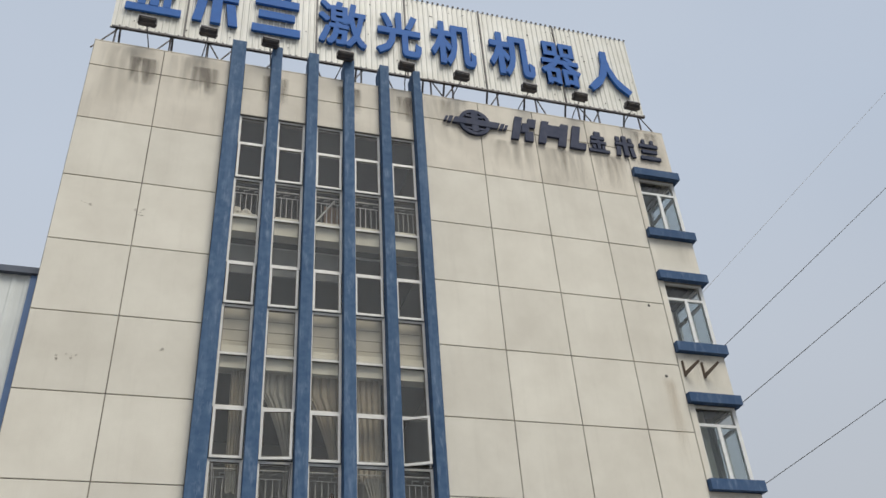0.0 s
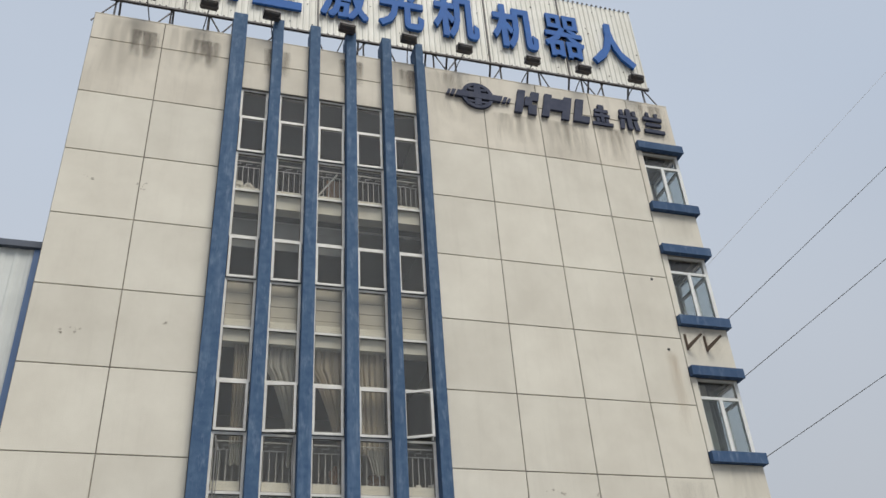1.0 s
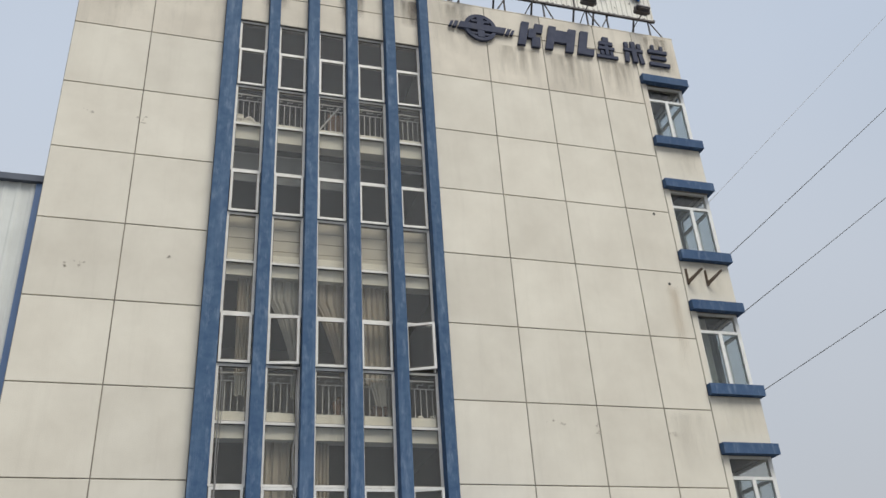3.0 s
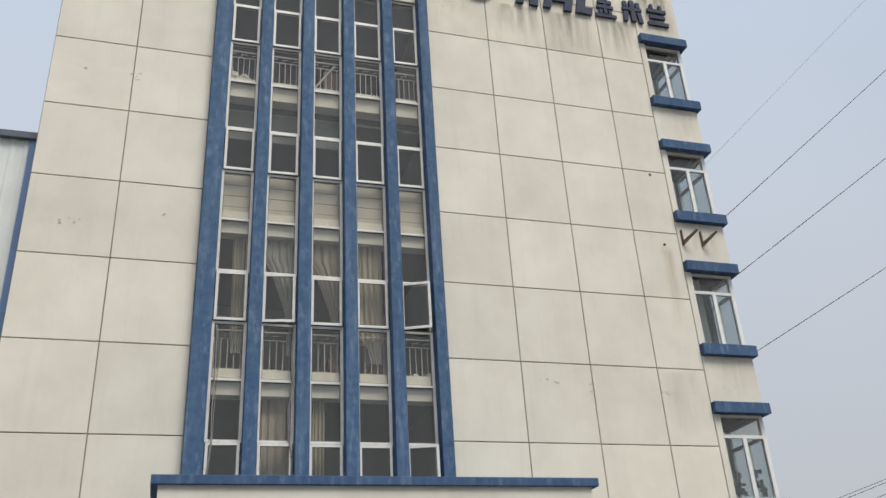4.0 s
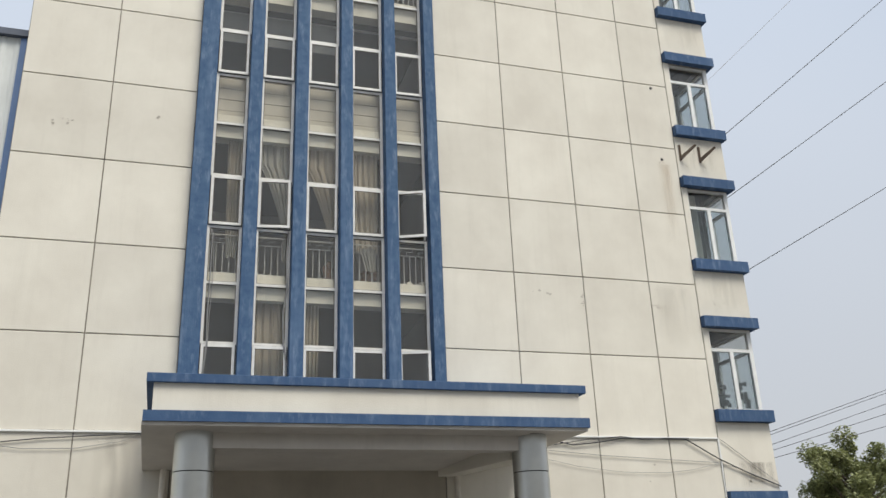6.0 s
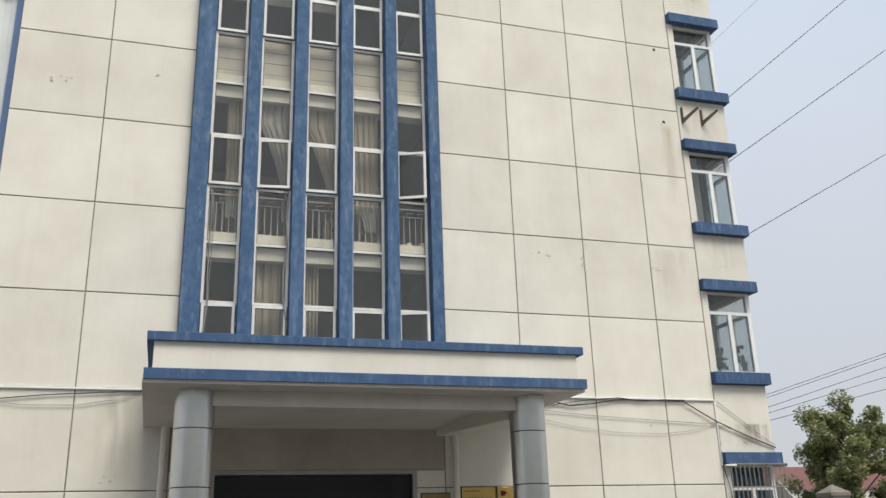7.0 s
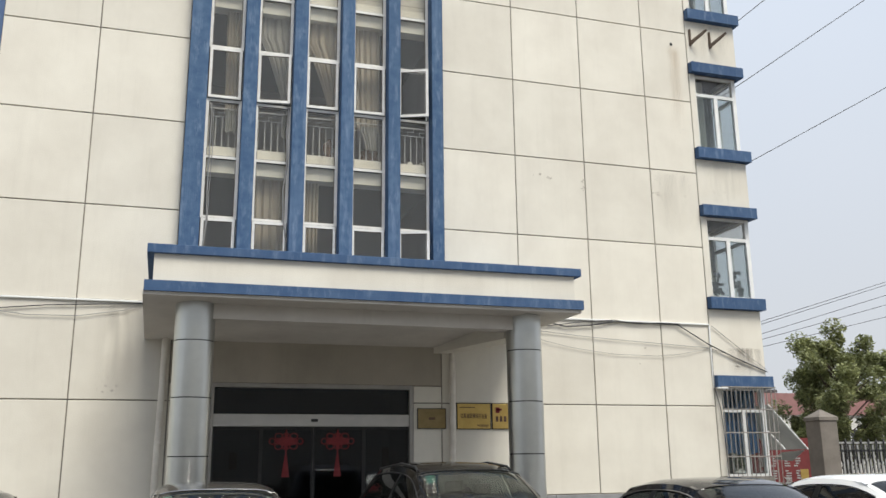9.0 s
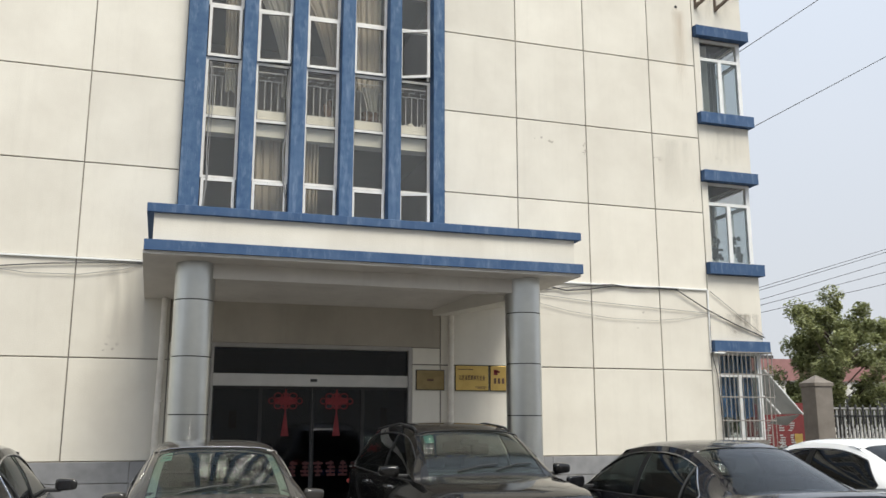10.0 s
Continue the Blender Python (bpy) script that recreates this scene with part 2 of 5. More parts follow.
zs = [0] + [v for a, b in zip(SILL, LINT) for v in (a, b)] + [18.37]
for a, b in zip(zs[0::2], zs[1::2]):
    wb.append((XW, X1, Y, Y + T, a, b))
    wb.append((X1 - T, X1, Y + T, 1.35, a, b))
wall_front = solid("wall_front", B(*wb), M_JOINT, "front wall of the five-storey office block faced with cream rendered panels", "wall", "structure")
wall_right = solid("wall_right", B((X1 - T, X1, 1.35, YB, 0, 18.37)), M_WALL, "cream rendered end wall of the office block", "wall", "structure")
wall_left = solid("wall_left", B((X0, X0 + T, Y + T, YB, 0, 18.37)), M_WALL, "cream rendered end wall beside the steel shed", "wall", "structure")
wall_back = solid("wall_back", B((X0 + T, X1 - T, YB - T, YB, 0, 18.37)), M_WALL, "cream rendered rear wall of the office block", "wall", "structure")
FLOORS = [3.95, 7.25, 10.55, 13.85]
for z in FLOORS:
    solid("floor_slab", B((X0 + T, X1 - T, 0.30, YB - T, z - 0.12, z)), M_INFLOOR, "bare grey concrete floor of an office storey", "floor", "structure")
solid("roof", B((X0 + T, X1 - T, Y + T, YB - T, 17.25, 17.45)), M_GROUND, "flat concrete roof behind the parapet", "roof", "structure")
solid("wall_inner", B((X0 + T, X1 - T, 4.6, 4.75, 0, 17.25)), M_PLASTER, "plain plastered wall at the back of the front rooms", "wall", "structure")
solid("wall_partition", B((-1.45, -1.30, 0.30, 4.6, 0, 17.25)), M_PLASTER, "plain plastered partition beside the stairwell", "wall", "structure")
solid("wall_partition", B((-6.75, -6.60, 0.30, 4.6, 0, 17.25)), M_PLASTER, "plain plastered partition beside the stairwell", "wall", "structure")

# facade panels
ZR = [1.03, 2.69, 4.35, 6.0, 7.65, 9.3, 10.95, 12.6, 14.25, 15.9, 17.55, 18.37]
J = 0.0105
PANELS = {}


def panel(x0, x1, z0, z1, side=False):
    x0, x1, z0, z1 = x0 + J, x1 - J, z0 + J, z1 - J
    key = (round(x1 - x0, 3), round(z1 - z0, 3), side, z1 > 16)
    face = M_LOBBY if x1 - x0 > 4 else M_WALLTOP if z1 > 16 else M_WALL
    if key not in PANELS:
        w, h = (x1 - x0) / 2, (z1 - z0) / 2
        bm = bmesh.new()
        if side:
            box(bm, 0, 0.02, -w, w, -h, h)
        else:
            box(bm, -w, w, -0.02, 0, -h, h)
        front = [f for f in bm.faces if (f.normal.x > 0.9 if side else f.normal.y < -0.9)]
        bmesh.ops.bevel(bm, geom=list(front[0].edges), offset=0.006, segments=1, affect="EDGES")
        PANELS[key] = finish(bm, "panel", face)
    at = (X1, (x0 + x1) / 2, (z0 + z1) / 2) if side else ((x0 + x1) / 2, Y, (z0 + z1) / 2)
    piece("panel", PANELS[key], wall_right if side else wall_front, Matrix.Translation(at))


for za, zb in zip(ZR, ZR[1:]):
    for xa, xb in ((X0, -7.955), (-7.955, -6.40), (-1.60, 0), (0, 1.538), (1.538, 3.08), (3.08, 4.22)):
        panel(xa, xb, za, zb)
for za, zb in ((16.69, 17.55), (17.55, 18.37)):
    for a, b in zip(FIN, FIN[1:]):
        panel(a[1], b[0], za, zb)
for za, zb in ((1.03, 2.69), (2.69, 3.0)):
    panel(-6.40, -5.715, za, zb)
    panel(-2.145, -1.60, za, zb)
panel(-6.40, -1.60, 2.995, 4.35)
for za, zb in zip(SILL, LINT):
    panel(4.22, XW, za, zb)
for za, zb in zip([3.07, 6.70, 10.0, 13.30, 16.60], [4.93, 8.23, 11.53, 14.83, 18.37]):
    panel(4.22, X1 + 0.02, za + 0.23, zb - (0.24 if zb < 18 else 0))
    panel(0.02, 1.35, za + 0.23, zb - (0.24 if zb < 18 else 0), True)
# parapet coping
solid("parapet_coping", B((X0, X1 + 0.02, 0.0, 0.30, 18.37, 18.39)), M_WALLTOP, "thin weathered cream coping along the parapet", "coping", "structure")

# grey stone plinth in courses
plinth = solid("plinth", B((X0, -6.2, -0.02, Y, 0, 1.03), (-1.5, X1, -0.02, Y, 0, 1.03)), M_JOINT, "grey stone plinth courses along the foot of the wall", "plinth", "structure")
for k in range(3):
    for xa, xb in ((X0, -6.9), (-6.9, -6.2), (-1.5, 0.6), (0.6, 2.7), (2.7, 4.3)):
        piece("stone", finish(B((xa + 0.004, xb - 0.004, -0.05, -0.02, k * 0.343 + 0.006, (k + 1) * 0.343 - 0.004), bevel=0.006), "stone", M_PLINTH), plinth, Matrix())
solid("plinth_band", B((4.3, X1 + 0.05, -0.10, Y, 0.95, 1.14), bevel=0.01), M_BAND, "blue painted band under the barred corner window", "band", "structure")

# blue fins
for i, (a, b) in enumerate(FIN):
    bm = B((a, b, -0.20, 0.30, 4.62, 18.98), bevel=0.012)
    if i == 5:
        box(bm, b, b + 0.07, -0.06, 0.02, 4.62, 18.4)
    solid("fin", bm, M_BLUE, "tall blue painted concrete fin with scuffed weathered paint", "fin", "structure", group="blue facade fins")

# ---- stairwell glazing between the fins ----
BARS = [16.67, 15.86, 14.77, 13.75, 12.53, 11.46, 10.37, 9.24, 8.17, 7.07, 5.94, 4.62]
M_BEAD = mat("dark_bead", (0.10, 0.085, 0.07), (0.17, 0.15, 0.125), 0.8, scale=7)


def bead(x0, x1, z0, z1, y0, y1, w=0.013):
    """A thin rim round the edge of a pane."""
    return B((x0, x0 + w, y0, y1, z0, z1), (x1 - w, x1, y0, y1, z0, z1), (x0 + w, x1 - w, y0, y1, z0, z0 + w), (x0 + w, x1 - w, y0, y1, z1 - w, z1))


CASE = {1, 4, 7, 10}
AJAR = {(1, 7): 8.0, (4, 7): 22.0, (4, 10): 18.0, (0, 10): 3.0, (2, 7): 1.5}
for c in range(5):
    xa, xb = FIN[c][1], FIN[c + 1][0]
    win = thing("window_%d" % (c + 1), "tall strip of pale aluminium windows between blue fins", "window", ((xa + xb) / 2, 0.1, 4.62), kind="structure")
    h = (xb - xa) / 2
    fr = bmesh.new()
    box(fr, -h, -h + 0.055, -0.05, 0.04, 0, 12.07)
    box(fr, h - 0.055, h, -0.05, 0.04, 0, 12.07)
    for z in BARS:
        box(fr, -h + 0.055, h - 0.055, -0.048, 0.04, z - 4.62 - 0.03, z - 4.62 + 0.02)
    part("window_frame", fr, M_ALU, win)
    for k, (zt, zb) in enumerate(zip(BARS, BARS[1:])):
        zt, zb = zt - 4.62 - 0.03, zb - 4.62 + 0.02
        if k in CASE:
            w, hh = h - 0.026, zt - zb - 0.024
            s = 0.05
            # dark strips round each sash draw its shadow line
            part("shadow_line", B((-h + 0.006, -h + 0.03, -0.056, -0.051, zb, zt), (h - 0.03, h - 0.006, -0.056, -0.051, zb, zt), (-h + 0.03, h - 0.03, -0.056, -0.051, zb, zb + 0.016), (-h + 0.03, h - 0.03, -0.056, -0.051, zt - 0.016, zt)), M_DARK, win, "dark strip painted as the shadow line round a sash")
            bm = B((0, s, -0.03, 0, -hh, 0), (2 * w - s, 2 * w, -0.03, 0, -hh, 0), (s, 2 * w - s, -0.03, 0, -s, 0), (s, 2 * w - s, -0.03, 0, -hh, -hh + s))
            me = finish(bm, "sash", M_SASH)
            sash_ob = new("sash", me)
            sash_ob.parent, sash_ob.location, sash_ob.rotation_euler = win, (-h + 0.026, -0.058, zt - 0.012), (0, 0, -radians(AJAR.get((c, k), 0.3 + 0.5 * ((c * 7 + k) % 3))))
            part("pane", B((s, 2 * w - s, -0.018, -0.012, -hh + s, -s)), M_GLASS, sash_ob)
            part("glazing_bead", bead(s, 2 * w - s, -hh + s, -s, -0.026, -0.0185), M_BEAD, sash_ob, "dark brown glazing bead")
        else:
            part("pane", B((-h + 0.055, h - 0.055, -0.02, -0.014, zb, zt)), M_GLASS, win)
            part("glazing_bead", bead(-h + 0.055, h - 0.055, zb, zt, -0.03, -0.0205), M_BEAD, win, "dark brown glazing bead")

# spandrel beams at each storey behind the glass
for z in FLOORS[1:]:
    solid("spandrel_beam", B((-6.60, -1.45, 0.145, 0.42, z - 0.45, z + 0.045)), M_BEAM, "stained cream beam edge behind the stairwell glass", "beam", "structure")

# ---- corner windows ----
def corner_window(i, z0, z1):
    win = thing("window_%d" % (6 + i), "white framed corner window with sliding sashes under a blue lintel", "window", (XW, 0.08, z0), kind="structure")
    w, h, t = X1 - XW, z1 - z0, 0.05
    tr = h - 0.46
    fr = B((0, t, 0, 0.07, 0, h), (w - 0.11, w - 0.02, 0, 0.09, 0, h), (t, w - 0.11, 0, 0.07, 0, t), (t, w - 0.11, 0, 0.07, h - t, h), (t, w - 0.11, 0, 0.07, tr - 0.035, tr + 0.035),
           (w / 2 - 0.06, w / 2 + 0.03, 0.0, 0.05, t, tr - 0.035))
    part("window_frame", fr, M_PVC, win)
    part("pane", B((t, w - 0.11, 0.03, 0.036, tr + 0.035, h - t)), M_GLASS, win)
    part("pane", B((t, w / 2 - 0.06, 0.03, 0.036, t, tr - 0.035)), M_GLASS_CLEAR, win)
    part("pane", B((w / 2 + 0.03, w - 0.11, 0.03, 0.036, t, tr - 0.035)), M_GLASS_CLEAR, win)
    xs = w - 0.09
    sd = B((xs, xs + 0.07, 1.2, 1.27, 0, h), (xs, xs + 0.07, 0.09, 1.2, 0, t), (xs, xs + 0.07, 0.09, 1.2, h - t, h), (xs, xs + 0.07, 0.09, 1.2, tr - 0.035, tr + 0.035), (xs, xs + 0.07, 0.6, 0.68, t, tr))
    part("side_frame", sd, M_PVC, win)
    part("pane", B((xs + 0.03, xs + 0.036, 0.09, 1.2, t, h - t)), M_GLASS_SIDE, win)
    return win


def ledge(name, z0, z1, label):
    bm = B((4.235, X1 + 0.085, -0.13, 0.05, z0, z1), (X1 - 0.03, X1 + 0.085, 0.05, 1.45, z0, z1))
    solid(name, bm, M_BAND, label, "ledge", "structure", group="blue window ledges")


for i, (a, b) in enumerate(zip(SILL, LINT)):
    corner_window(i, a, b)
    ledge("window_lintel", b, b + 0.23, "blue painted concrete lintel ledge over a corner window")
    if i:
        ledge("window_sill", a - 0.24, a, "blue painted concrete sill ledge under a corner window")

# ---- entrance canopy ----
canopy = thing("entrance_canopy", "cream entrance canopy with two blue bands on silver columns", "canopy", (0, 0, 0))
part("slab", B((-6.72, -0.20, -2.80, Y, 4.0, 4.56)), M_WALL, canopy, "cream rendered fascia")
part("top_band", B((-6.82, -0.09, -2.86, -0.0, 4.56, 4.69), bevel=0.008), M_BAND, canopy, "blue painted top band")
part("lower_band", B((-6.83, -0.11, -2.94, -2.78, 4.0, 4.15), (-6.83, -6.70, -2.78, 0, 4.0, 4.15), (-0.24, -0.11, -2.78, 0, 4.0, 4.15)), M_BAND, canopy, "blue painted lower band")
bm = B((-6.84, -1.05, -2.90, 0, 3.95, 4.0))
for v in bm.verts:
    if v.co.y > -1 and v.co.z < 3.97:
        v.co.z = 3.71
part("soffit", bm, M_SOFFIT, canopy, "warm grey painted soffit")
part("soffit", B((-1.05, -0.14, -2.90, 0, 3.95, 4.0)), M_SOFFIT, canopy, "warm grey painted soffit")
part("front_beam", B((-6.1, -0.93, -2.52, -2.22, 3.70, 3.95)), M_SOFFIT, canopy)
bm = B((-1.22, -0.80, -2.22, 0, 3.60, 3.95))
for v in bm.verts:
    if v.co.y > -1:
        v.co.x = -1.75 if v.co.x < -1 else -1.42
part("side_beam", bm, M_WALL, canopy, "cream rendered beam")
part("side_beam", B((-6.25, -5.95, -2.22, 0, 3.70, 3.95)), M_SOFFIT, canopy)


def column(x):
    col = thing("column", "round column clad in brushed silver metal panels", "column", (x, -2.37, 0), group="entrance columns")
    zz = [0, 0.95, 1.755, 2.565, 3.375, 3.95]
    for a, b in zip(zz, zz[1:]):
        bm = bmesh.new()
        cyl(bm, (0, 0, a + 0.008), (0, 0, b - 0.008), 0.285, seg=48)
        part("cladding", bm, M_COL, col, "", True)
    bm = bmesh.new()
    cyl(bm, (0, 0, 0), (0, 0, 3.95), 0.272, seg=32)
    part("core", bm, M_DARK, col, "dark recessed seams", True)
    return col


column(-6.10)
column(-0.94)

# ---- rooftop sign ----
sign = thing("rooftop_sign", "white corrugated steel rooftop sign with raised blue characters", "sign", (0, 0.4, 18.4))
SW = (-9.35, -7.6, -4.25, -1.75, 0.52, 2.9, 5.38)


def corrugated(x0, x1, z0, z1, d=0.018, p=0.155):
    bm = bmesh.new()
    n = max(1, round((x1 - x0) / p))
    prof = []
    for i in range(n):
        a = x0 + (x1 - x0) * i / n
        w = (x1 - x0) / n
        prof += [(a, 0), (a + w * 0.55, 0), (a + w * 0.68, -d), (a + w * 0.87, -d)]
    prof.append((x1, 0))
    cols = [[bm.verts.new((x, y + o, z)) for o, z in ((0, z0), (0, z1), (0.012, z1), (0.012, z0))] for x, y in prof]
    for u, v in zip(cols, cols[1:]):
        for k in range(4):
            bm.faces.new((u[k], v[k], v[(k + 1) % 4], u[(k + 1) % 4]))
    bm.faces.new(cols[0])
    bm.faces.new(cols[-1][::-1])
    bmesh.ops.recalc_face_normals(bm, faces=bm.faces)
    return bm


for a, b in zip(SW, SW[1:]):
    part("sheet", corrugated(a + 0.01, b - 0.01, 0.95, 4.2), M_SIGNW, sign)

# added wall behind the camera, unseen: dims low sky light and feeds reflections
solid("wall_sky_blocker", B((-60, 60, -34.3, -34, 0, 11)), M_PLASTER, "added unseen wall that holds back low sky light", "wall", "structure")

# ---- steel shed to the left ----
shed = thing("steel_shed", "white profiled steel shed with blue trim beside the office block", "building", (-9.75, 0.6, 0))
M_SHEDTRIM = mat("pale_blue_trim", (0.10, 0.17, 0.34), (0.13, 0.21, 0.38), 0.6, scale=2, amount=0.3, dirt=(0.3, 0.3, 0.3))
M_EAVES = mat("dark_eaves_steel", (0.07, 0.085, 0.12), (0.10, 0.115, 0.15), 0.6, scale=2)
part("wall", corrugated(-26, 0.0, 0, 12.02, 0.015, 0.25), M_SHED, shed)
part("corner_trim", B((0.0, 0.16, -0.06, 0.1, 0, 12.0)), M_SHEDTRIM, shed, "blue corner trim")
part("roof", B((-26, 0.18, -0.12, 20, 12.02, 12.16)), M_EAVES, shed, "dark blue-grey steel eaves")

# ---- raised characters on the rooftop sign ----
def glyph(text, size, depth, bold=0.0):
    """Flat upright characters, one mesh, centred on their own middle, facing -y."""
    cu = bpy.data.curves.new("glyph", "FONT")
    cu.body, cu.size, cu.extrude, cu.offset, cu.resolution_u = text, size, depth / 2, bold, 3
    ob = bpy.data.objects.new("glyph", cu)
    scene.collection.objects.link(ob)
    bpy.context.view_layer.update()
    me = bpy.data.meshes.new_from_object(ob.evaluated_get(bpy.context.evaluated_depsgraph_get()))
    bpy.data.objects.remove(ob)
    co = np.array([v.co[:] for v in me.vertices])
    mid = (co.min(0) + co.max(0)) / 2
    span = co.max(0) - co.min(0)
    me.transform(Matrix.Rotation(radians(90), 4, "X") @ Matrix.Translation(-Vector(mid)))
    return me, span


def character(ch, x0, x1, z0, z1, parent, y, depth=0.09, bold=0.035, material=M_SIGNB, name="character", label="raised blue character"):
    me, span = glyph(ch, 1.0, depth, bold)
    me.materials.clear()
    me.materials.append(material)
    ob = new(name, me)
    ob.parent = parent
    ob.location = ((x0 + x1) / 2, y, (z0 + z1) / 2)
    ob.scale = ((x1 - x0) / span[0], 1, (z1 - z0) / span[1])
    return tagged(ob, label)


def bar_mark(name, x0, z0, w, h, bars, parent, y, depth, material, label):
    """Plain raised bars inside a w by h field; each bar is (u0, u1, v0, v1, slant)."""
    bm = bmesh.new()
    for i, (u0, u1, v0, v1, s) in enumerate(bars):
        yi = y + 0.004 * i
        pts = [(x0 + w * u0 + s * h * v0, z0 + h * v0), (x0 + w * u1 + s * h * v0, z0 + h * v0), (x0 + w * u1 + s * h * v1, z0 + h * v1), (x0 + w * u0 + s * h * v1, z0 + h * v1)]
        f = [bm.verts.new((a, yi, b)) for a, b in pts]
        g = [bm.verts.new((a, y + depth, b)) for a, b in pts]
        bm.faces.new(f)
        bm.faces.new(g[::-1])
        for k in range(4):
            bm.faces.new((f[k], g[k], g[(k + 1) % 4], f[(k + 1) % 4]))
    bmesh.ops.recalc_face_normals(bm, faces=bm.faces)
    return part(name, bm, material, parent, label)


def bold_character(ch, x0, x1):
    """A dense character thickened by layering slightly shifted copies of its strokes."""
    bm = bmesh.new()
    for k, (u, v) in enumerate(((-1, -1), (1, -1), (-1, 1), (1, 1), (0, 0))):
        me, span = glyph(ch, 1.0, 0.09, 0.004)
        me.transform(Matrix.Translation(((x0 + x1) / 2 + u * 0.026, YC + 0.004 * k, (ZC0 + ZC1) / 2 + v * 0.026)) @ Matrix.Diagonal(((x1 - x0 - 0.05) / span[0], 1, (ZC1 - ZC0 - 0.05) / span[1], 1)))
        bm.from_mesh(me)
        bpy.data.meshes.remove(me)
    part("character", bm, M_SIGNB, sign, "raised blue character")


ZC0, ZC1 = 20.0 - 18.4, 21.75 - 18.4
YC = -0.09
for ch, a, b in (("激", -4.22, -2.90), ("光", -2.63, -1.34), ("机", -1.06, 0.26), ("机", 0.68, 2.04), ("器", 2.28, 3.50), ("人", 3.70, 5.10)):
    if ch in "激器":
        bold_character(ch, a, b)
    else:
        character(ch, a, b, ZC0, ZC1, sign, YC, bold=0.028)
MARK_A = [(0.36, 0.64, 0.78, 1.0, 0), (0.18, 0.82, 0.62, 0.78, 0), (0.12, 0.88, 0.40, 0.54, 0), (0.42, 0.58, 0.14, 0.62, 0), (0.20, 0.34, 0.14, 0.34, 0), (0.66, 0.80, 0.14, 0.34, 0), (0.0, 1.0, 0.0, 0.14, 0)]
MARK_B = [(0.40, 0.62, 0.0, 1.0, 0), (0.04, 0.96, 0.52, 0.66, 0), (0.10, 0.28, 0.70, 0.95, 0), (0.72, 0.90, 0.70, 0.95, 0), (0.02, 0.22, 0.0, 0.46, 0.12), (0.78, 0.98, 0.0, 0.46, -0.12)]
MARK_C = [(0.20, 0.34, 0.80, 1.0, 0), (0.64, 0.78, 0.80, 1.0, 0), (0.04, 0.96, 0.62, 0.78, 0), (0.12, 0.88, 0.33, 0.48, 0), (0.0, 1.0, 0.0, 0.16, 0)]
for mk, a, b in ((MARK_A, -9.1, -7.75), (MARK_B, -7.5, -6.3), (MARK_C, -5.97, -4.7)):
    bar_mark("mark", a, ZC0, b - a, ZC1 - ZC0, mk, sign, YC - 0.045, 0.09, M_SIGNB, "raised blue bar mark")

# sheet joints, supporting steelwork and bolts
for x in SW[1:-1]:
    part("joint_strip", B((x - 0.02, x + 0.02, -0.045, 0.0, 0.95, 4.2)), M_STEEL, sign, "dark joint between sheets")
for z in (0.98, 2.0, 3.1, 4.15):
    part("rail", B((-9.35, 5.38, 0.015, 0.065, z - 0.025, z + 0.025)), M_STEEL, sign, "dark steel rail")
part("foot_rail", B((-9.3, 5.36, -0.06, 0.01, 0.90, 0.945)), M_STEEL, sign, "dark steel angle")
rng = random.Random(4)
x = -9.2
while x < 5.4:
    bm = bmesh.new()
    cyl(bm, (x, 0.04, -0.95), (x, 0.04, 0.95), 0.025, seg=6)
    part("post", bm, M_STEEL, sign)
    bm = bmesh.new()
    s = rng.choice((-0.45, 0.45, 0.3))
    cyl(bm, (x + s, -0.1, 0.0), (x + 0.05, 0.03, 0.93), 0.02, seg=6)
    part("brace", bm, M_STEEL, sign)
    bm = bmesh.new()
    cyl(bm, (x, 1.8, -0.95), (x, 0.06, 3.0), 0.03, seg=6)
    part("brace", bm, M_STEEL, sign)
    x += rng.choice((1.15, 0.62, 1.3, 0.9))
bm = bmesh.new()
for i in range(95):
    x = -9.28 + 14.62 * i / 94
    box(bm, x - 0.025, x + 0.025, -0.05, -0.02, 4.18, 4.225)
    if i % 3:
        box(bm, x - 0.02, x + 0.02, -0.06, -0.03, 0.94, 0.985)
tagged(part("bolt_row", bm, M_STEEL, sign, "dark rivet heads along the sheet edges"), kind="stuff")
bm = bmesh.new()
for i in range(110):
    x, z = rng.uniform(-9.2, 5.3), rng.choice((1.25, 1.5, 2.0, 2.35, 2.9, 3.1, 3.6, 3.9))
    box(bm, x - 0.011, x + 0.011, -0.03, -0.01, z - 0.011, z + 0.011)
tagged(part("bolts", bm, M_STEEL, sign, "small dark fixing bolts"), kind="stuff")

# ---- floodlights on the parapet ----
M_LAMPGLASS = mat("lamp_lens", (0.12, 0.12, 0.12), (0.2, 0.2, 0.2), 0.15)


